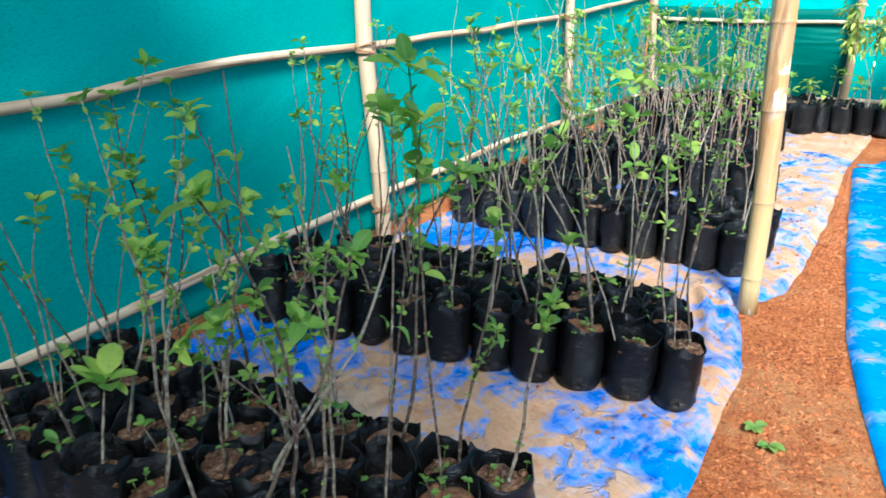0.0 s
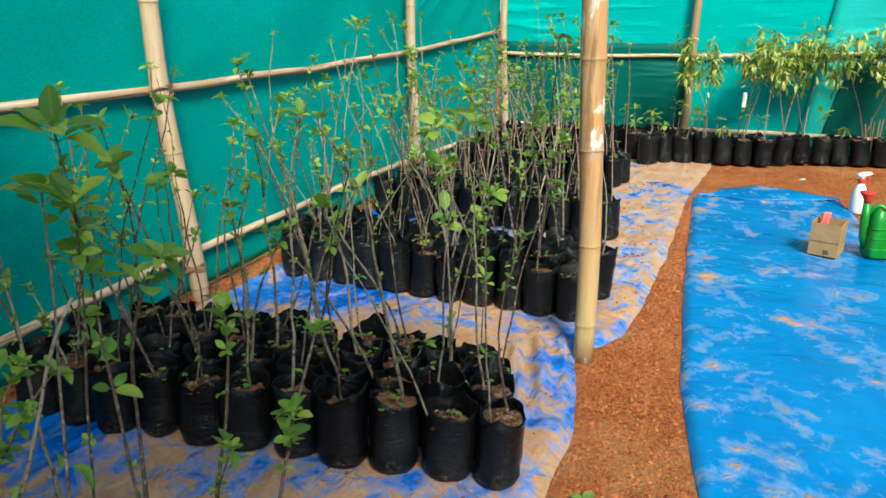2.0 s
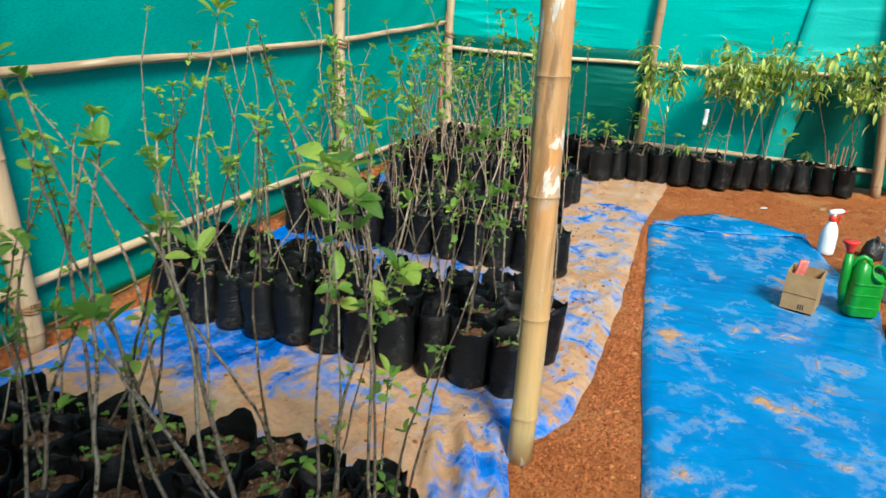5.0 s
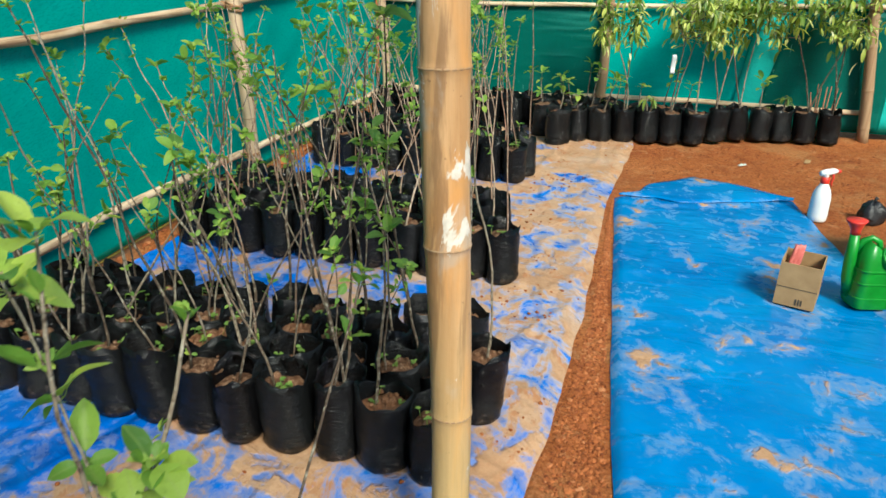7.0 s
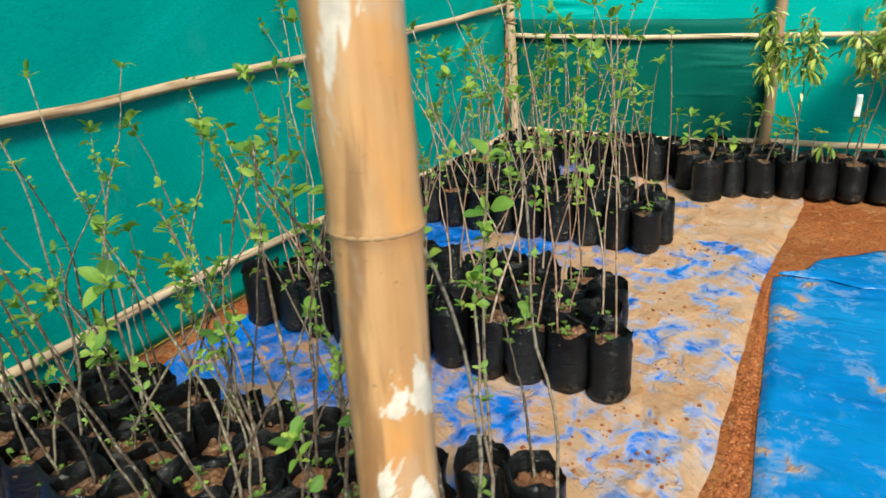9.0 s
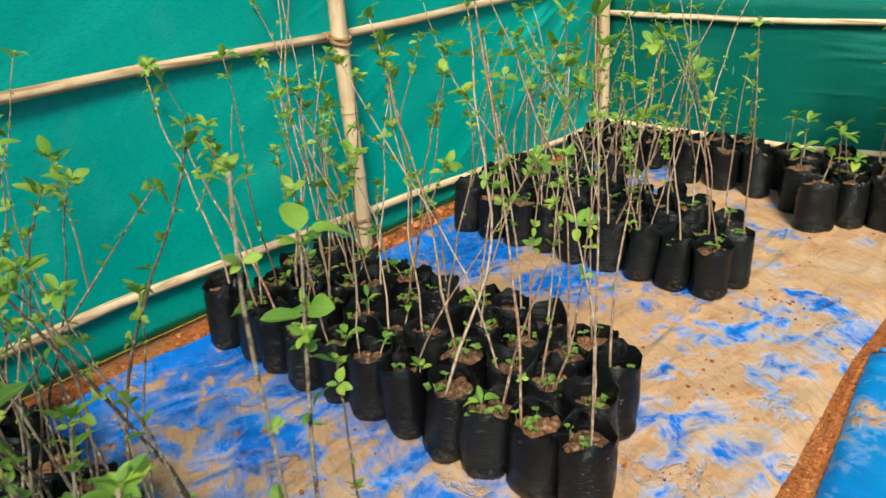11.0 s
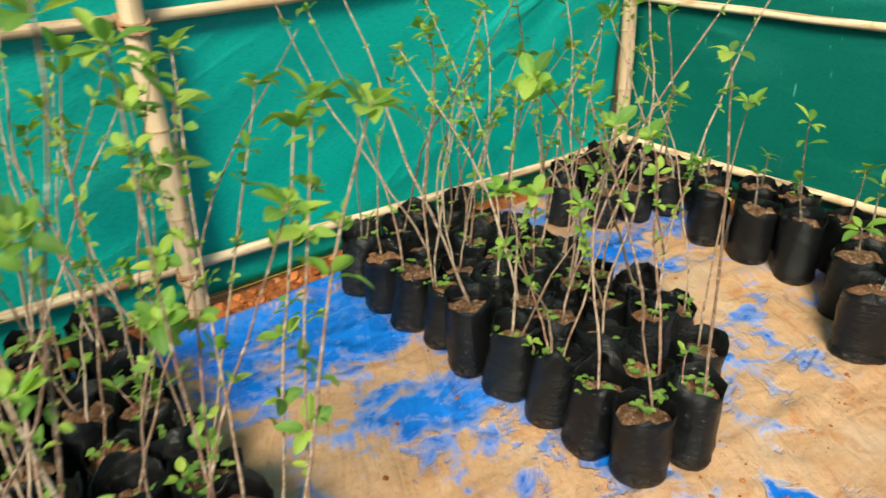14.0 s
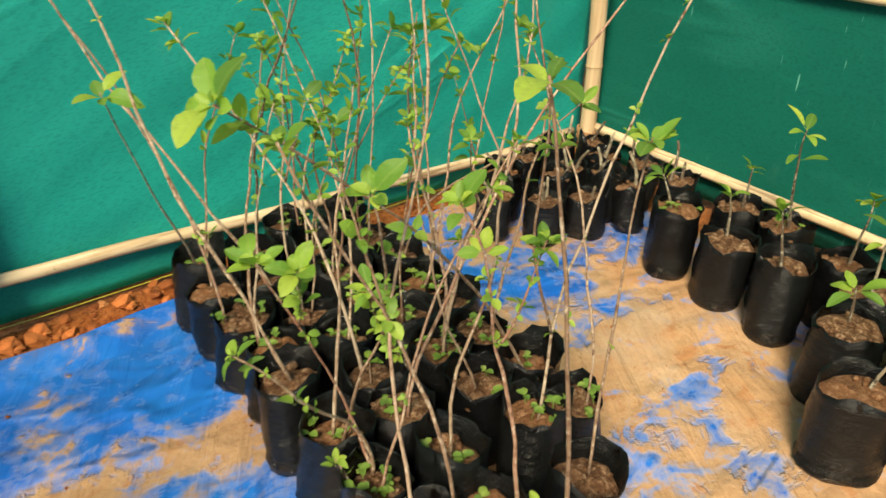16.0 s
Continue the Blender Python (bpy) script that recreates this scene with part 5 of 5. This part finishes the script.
def yellow_mug():
    z0 = ground_z(3.43, 5.66) + 0.004 + 0.150
    root = thing("dipper_mug", (3.46, 5.66, z0), "yellow plastic dipping mug standing in the bucket", "mug", turn=200)
    part("cup", Build().lathe([(0.055, 0), (0.060, 0.005), (0.070, 0.235), (0.074, 0.24), (0.071, 0.243), (0.066, 0.235), (0.056, 0.012)], 26), YELLOW, root)
    part("handle", Build().tube([(0.064, 0, 0.22), (0.105, 0, 0.225), (0.118, 0, 0.17), (0.105, 0, 0.11), (0.062, 0, 0.09)], [0.008] * 5, 8), YELLOW, root)


yellow_mug()


def fill_bucket():
    root = thing("cloth", (3.43, 5.66, ground_z(3.43, 5.66) + 0.030), "crumpled white cloth lying in the bucket", "cloth")
    def fn(u, v):
        a, q = u * 2 * math.pi, v * 0.168
        x, y = q * math.cos(a), q * math.sin(a)
        return (x, y, 0.075 + 0.02 * n3(x * 12, y * 12, 1) + 0.01 * n3(x * 30, y * 30, 2))
    ob = part("fabric", Build().grid(36, 12, fn), WHITE, root)
    ob.modifiers.new("thick", 'SOLIDIFY').thickness = 0.004


fill_bucket()


def black_bundle(x, y, s, seed, label, name="plastic_bundle"):
    rnd = random.Random(seed)
    root = thing(name, (x, y, ground_z(x, y) + 0.002), label, "plastic bag")
    def shape(w, i):
        return 1 + 0.16 * math.sin(3 * w + i) + 0.08 * math.sin(7 * w + 2 * i) + 0.05 * rnd.uniform(-1, 1), 0.012 * math.sin(4 * w + i) * (i > 0)
    part("wrap", Build().lathe([(0.9 * s, 0), (1.0 * s, 0.1 * s), (1.05 * s, 0.7 * s), (0.8 * s, 1.3 * s), (0.42 * s, 1.65 * s), (0.2 * s, 1.75 * s)], 24, shape=shape), BLACK, root)
    part("twist", Build().tube([(0, 0, 1.70 * s), (0.05 * s, 0.02 * s, 1.95 * s), (0.2 * s, 0.05 * s, 2.1 * s)], [0.16 * s, 0.10 * s, 0.2 * s], 10), BLACK, root)


black_bundle(3.33, 5.03, 0.125, 5, "crumpled black plastic bag bundle on the red earth")
black_bundle(3.40, 6.42, 0.065, 6, "small black plastic bag beside the bucket")


# ---- loose earth ----
def scatter(name, spots, label):
    b = Build()
    rnd = random.Random(31)
    for count, fx, fy, lo, hi in spots:
        for _ in range(count):
            y = rnd.uniform(*fy)
            x = fx(y, rnd)
            b.blob((x, y, ground_z(x, y) - lo * 0.1), lo + (hi - lo) * rnd.random() ** 4, rnd)
    tagged(part(name, b, CLOD, smooth=False), label, "clods", kind="stuff")


def between(y, rnd):
    a = lerp_table(RIGHT_EDGE, y) + 0.03
    c = lerp_table(BLUE_LEFT, y) - 0.02 if y < 6.4 else 3.6
    return a + (c - a) * rnd.random() if c > a else a


scatter("earth_clods", [(15000, between, (1.4, 6.4), 0.0014, 0.009), (1400, lambda y, r: r.uniform(2.2, 3.6), (6.8, 7.8), 0.0025, 0.012), (260, lambda y, r: r.uniform(3.2, 4.0), (4.0, 8.0), 0.003, 0.015),
                        (900, between, (1.5, 5.0), 0.004, 0.015), (1300, lambda y, r: lerp_table(RIGHT_EDGE, y) + r.gauss(0.0, 0.035), (2.0, 7.6), 0.0016, 0.010),
                        (600, lambda y, r: r.uniform(-0.04, 0.08), (0.5, 8.2), 0.004, 0.024), (44, lambda y, r: r.uniform(-0.02, 0.07), (5.6, 6.8), 0.016, 0.042)], "loose crumbs and clods of red earth")


def sheet_z(x, y):
    l = lerp_table(LEFT_EDGE, y) + 0.03 * n3(0, y * 3.5)
    r = lerp_table(RIGHT_EDGE, y) + 0.010 * n3(5, y * 5)
    return sandy_sheet((x - l) / (r - l), (y + 1.6) / 9.76)[2]


def sheet_crumbs():
    """Crumbs of earth trodden onto the sandy sheet."""
    b = Build()
    rnd = random.Random(77)
    for _ in range(1700):
        y = rnd.uniform(2.3, 7.6)
        x = rnd.uniform(0.3, 1.95) if rnd.random() < 0.35 else rnd.gauss(1.75, 0.16)
        if not 0.2 < x < lerp_table(RIGHT_EDGE, y) - 0.03 or n3(x * 3, y * 3, 12) < -0.05:
            continue
        n = 0.0014 + 0.0075 * rnd.random() ** 4
        b.blob((x, y, sheet_z(x, y) + n * 0.3), n, rnd)
    tagged(part("earth_crumbs", b, CRUMB, smooth=False), "crumbs of red earth trodden onto the sheet", "crumbs", kind="stuff")


sheet_crumbs()


def scrap(x, y, size, turn, seed, material, label):
    """A crumpled scrap of packing lying on the earth."""
    root = thing("litter_scrap", (x, y, ground_z(x, y) + 0.006), label, "litter", turn=turn)

    def fn(u, v):
        return ((u - 0.5) * size, (v - 0.5) * size * 0.6, 0.25 * size * abs(n3(u * 3, v * 3, seed)) + 0.01 * u)
    ob = part("film", Build().grid(7, 6, fn), material, root)
    ob.modifiers.new("thick", 'SOLIDIFY').thickness = 0.001


scrap(2.86, 7.34, 0.05, 20, 3, GREY, "crumpled greyish plastic scrap on the red earth")
scrap(3.30, 7.55, 0.06, 70, 4, CARD, "torn brown card scrap on the red earth")


def earth_lump(x, y, r, seed):
    rnd = random.Random(seed)
    root = thing("earth_lump", (x, y, ground_z(x, y) + r * 0.35), "hard lump of orange-red earth at the foot of the net", "clod", "lumps of earth by the net")
    b = Build()
    b.blob((0, 0, 0), r, rnd, 0.85)
    b.blob((r * 0.5, r * 0.4, -r * 0.2), r * 0.6, rnd)
    part("clod", b, CLOD_ORANGE, root, smooth=False)


for k, (x, y, r) in enumerate(((0.035, 6.02, 0.034), (0.015, 6.10, 0.026), (0.06, 6.17, 0.022), (0.02, 6.33, 0.030), (0.05, 5.82, 0.026), (0.01, 6.52, 0.022), (0.055, 6.44, 0.018), (0.02, 7.05, 0.022), (0.03, 5.35, 0.024))):
    earth_lump(x, y, r, 60 + k)


def tuft(x, y, seed):
    rnd = random.Random(seed)
    root = thing("ground_weed", (x, y, ground_z(x, y)), "small broad-leaved weed growing in the red earth", "weed")
    b = Build()
    for k in range(6):
        w = rnd.uniform(0, 6.28)
        n = rnd.uniform(0.03, 0.05)
        b.leaf((0, 0, 0.012), (math.cos(w), math.sin(w), 0.4), (0, 0, 1), n, n * 0.7, 0.3)
    part("leaves", b, WEED, root)
    part("stem", Build().tube([(0, 0, -0.005), (0, 0, 0.014)], [0.002, 0.0015], 5), WEED, root)


tuft(1.97, 2.62, 1)
tuft(2.02, 2.55, 2)
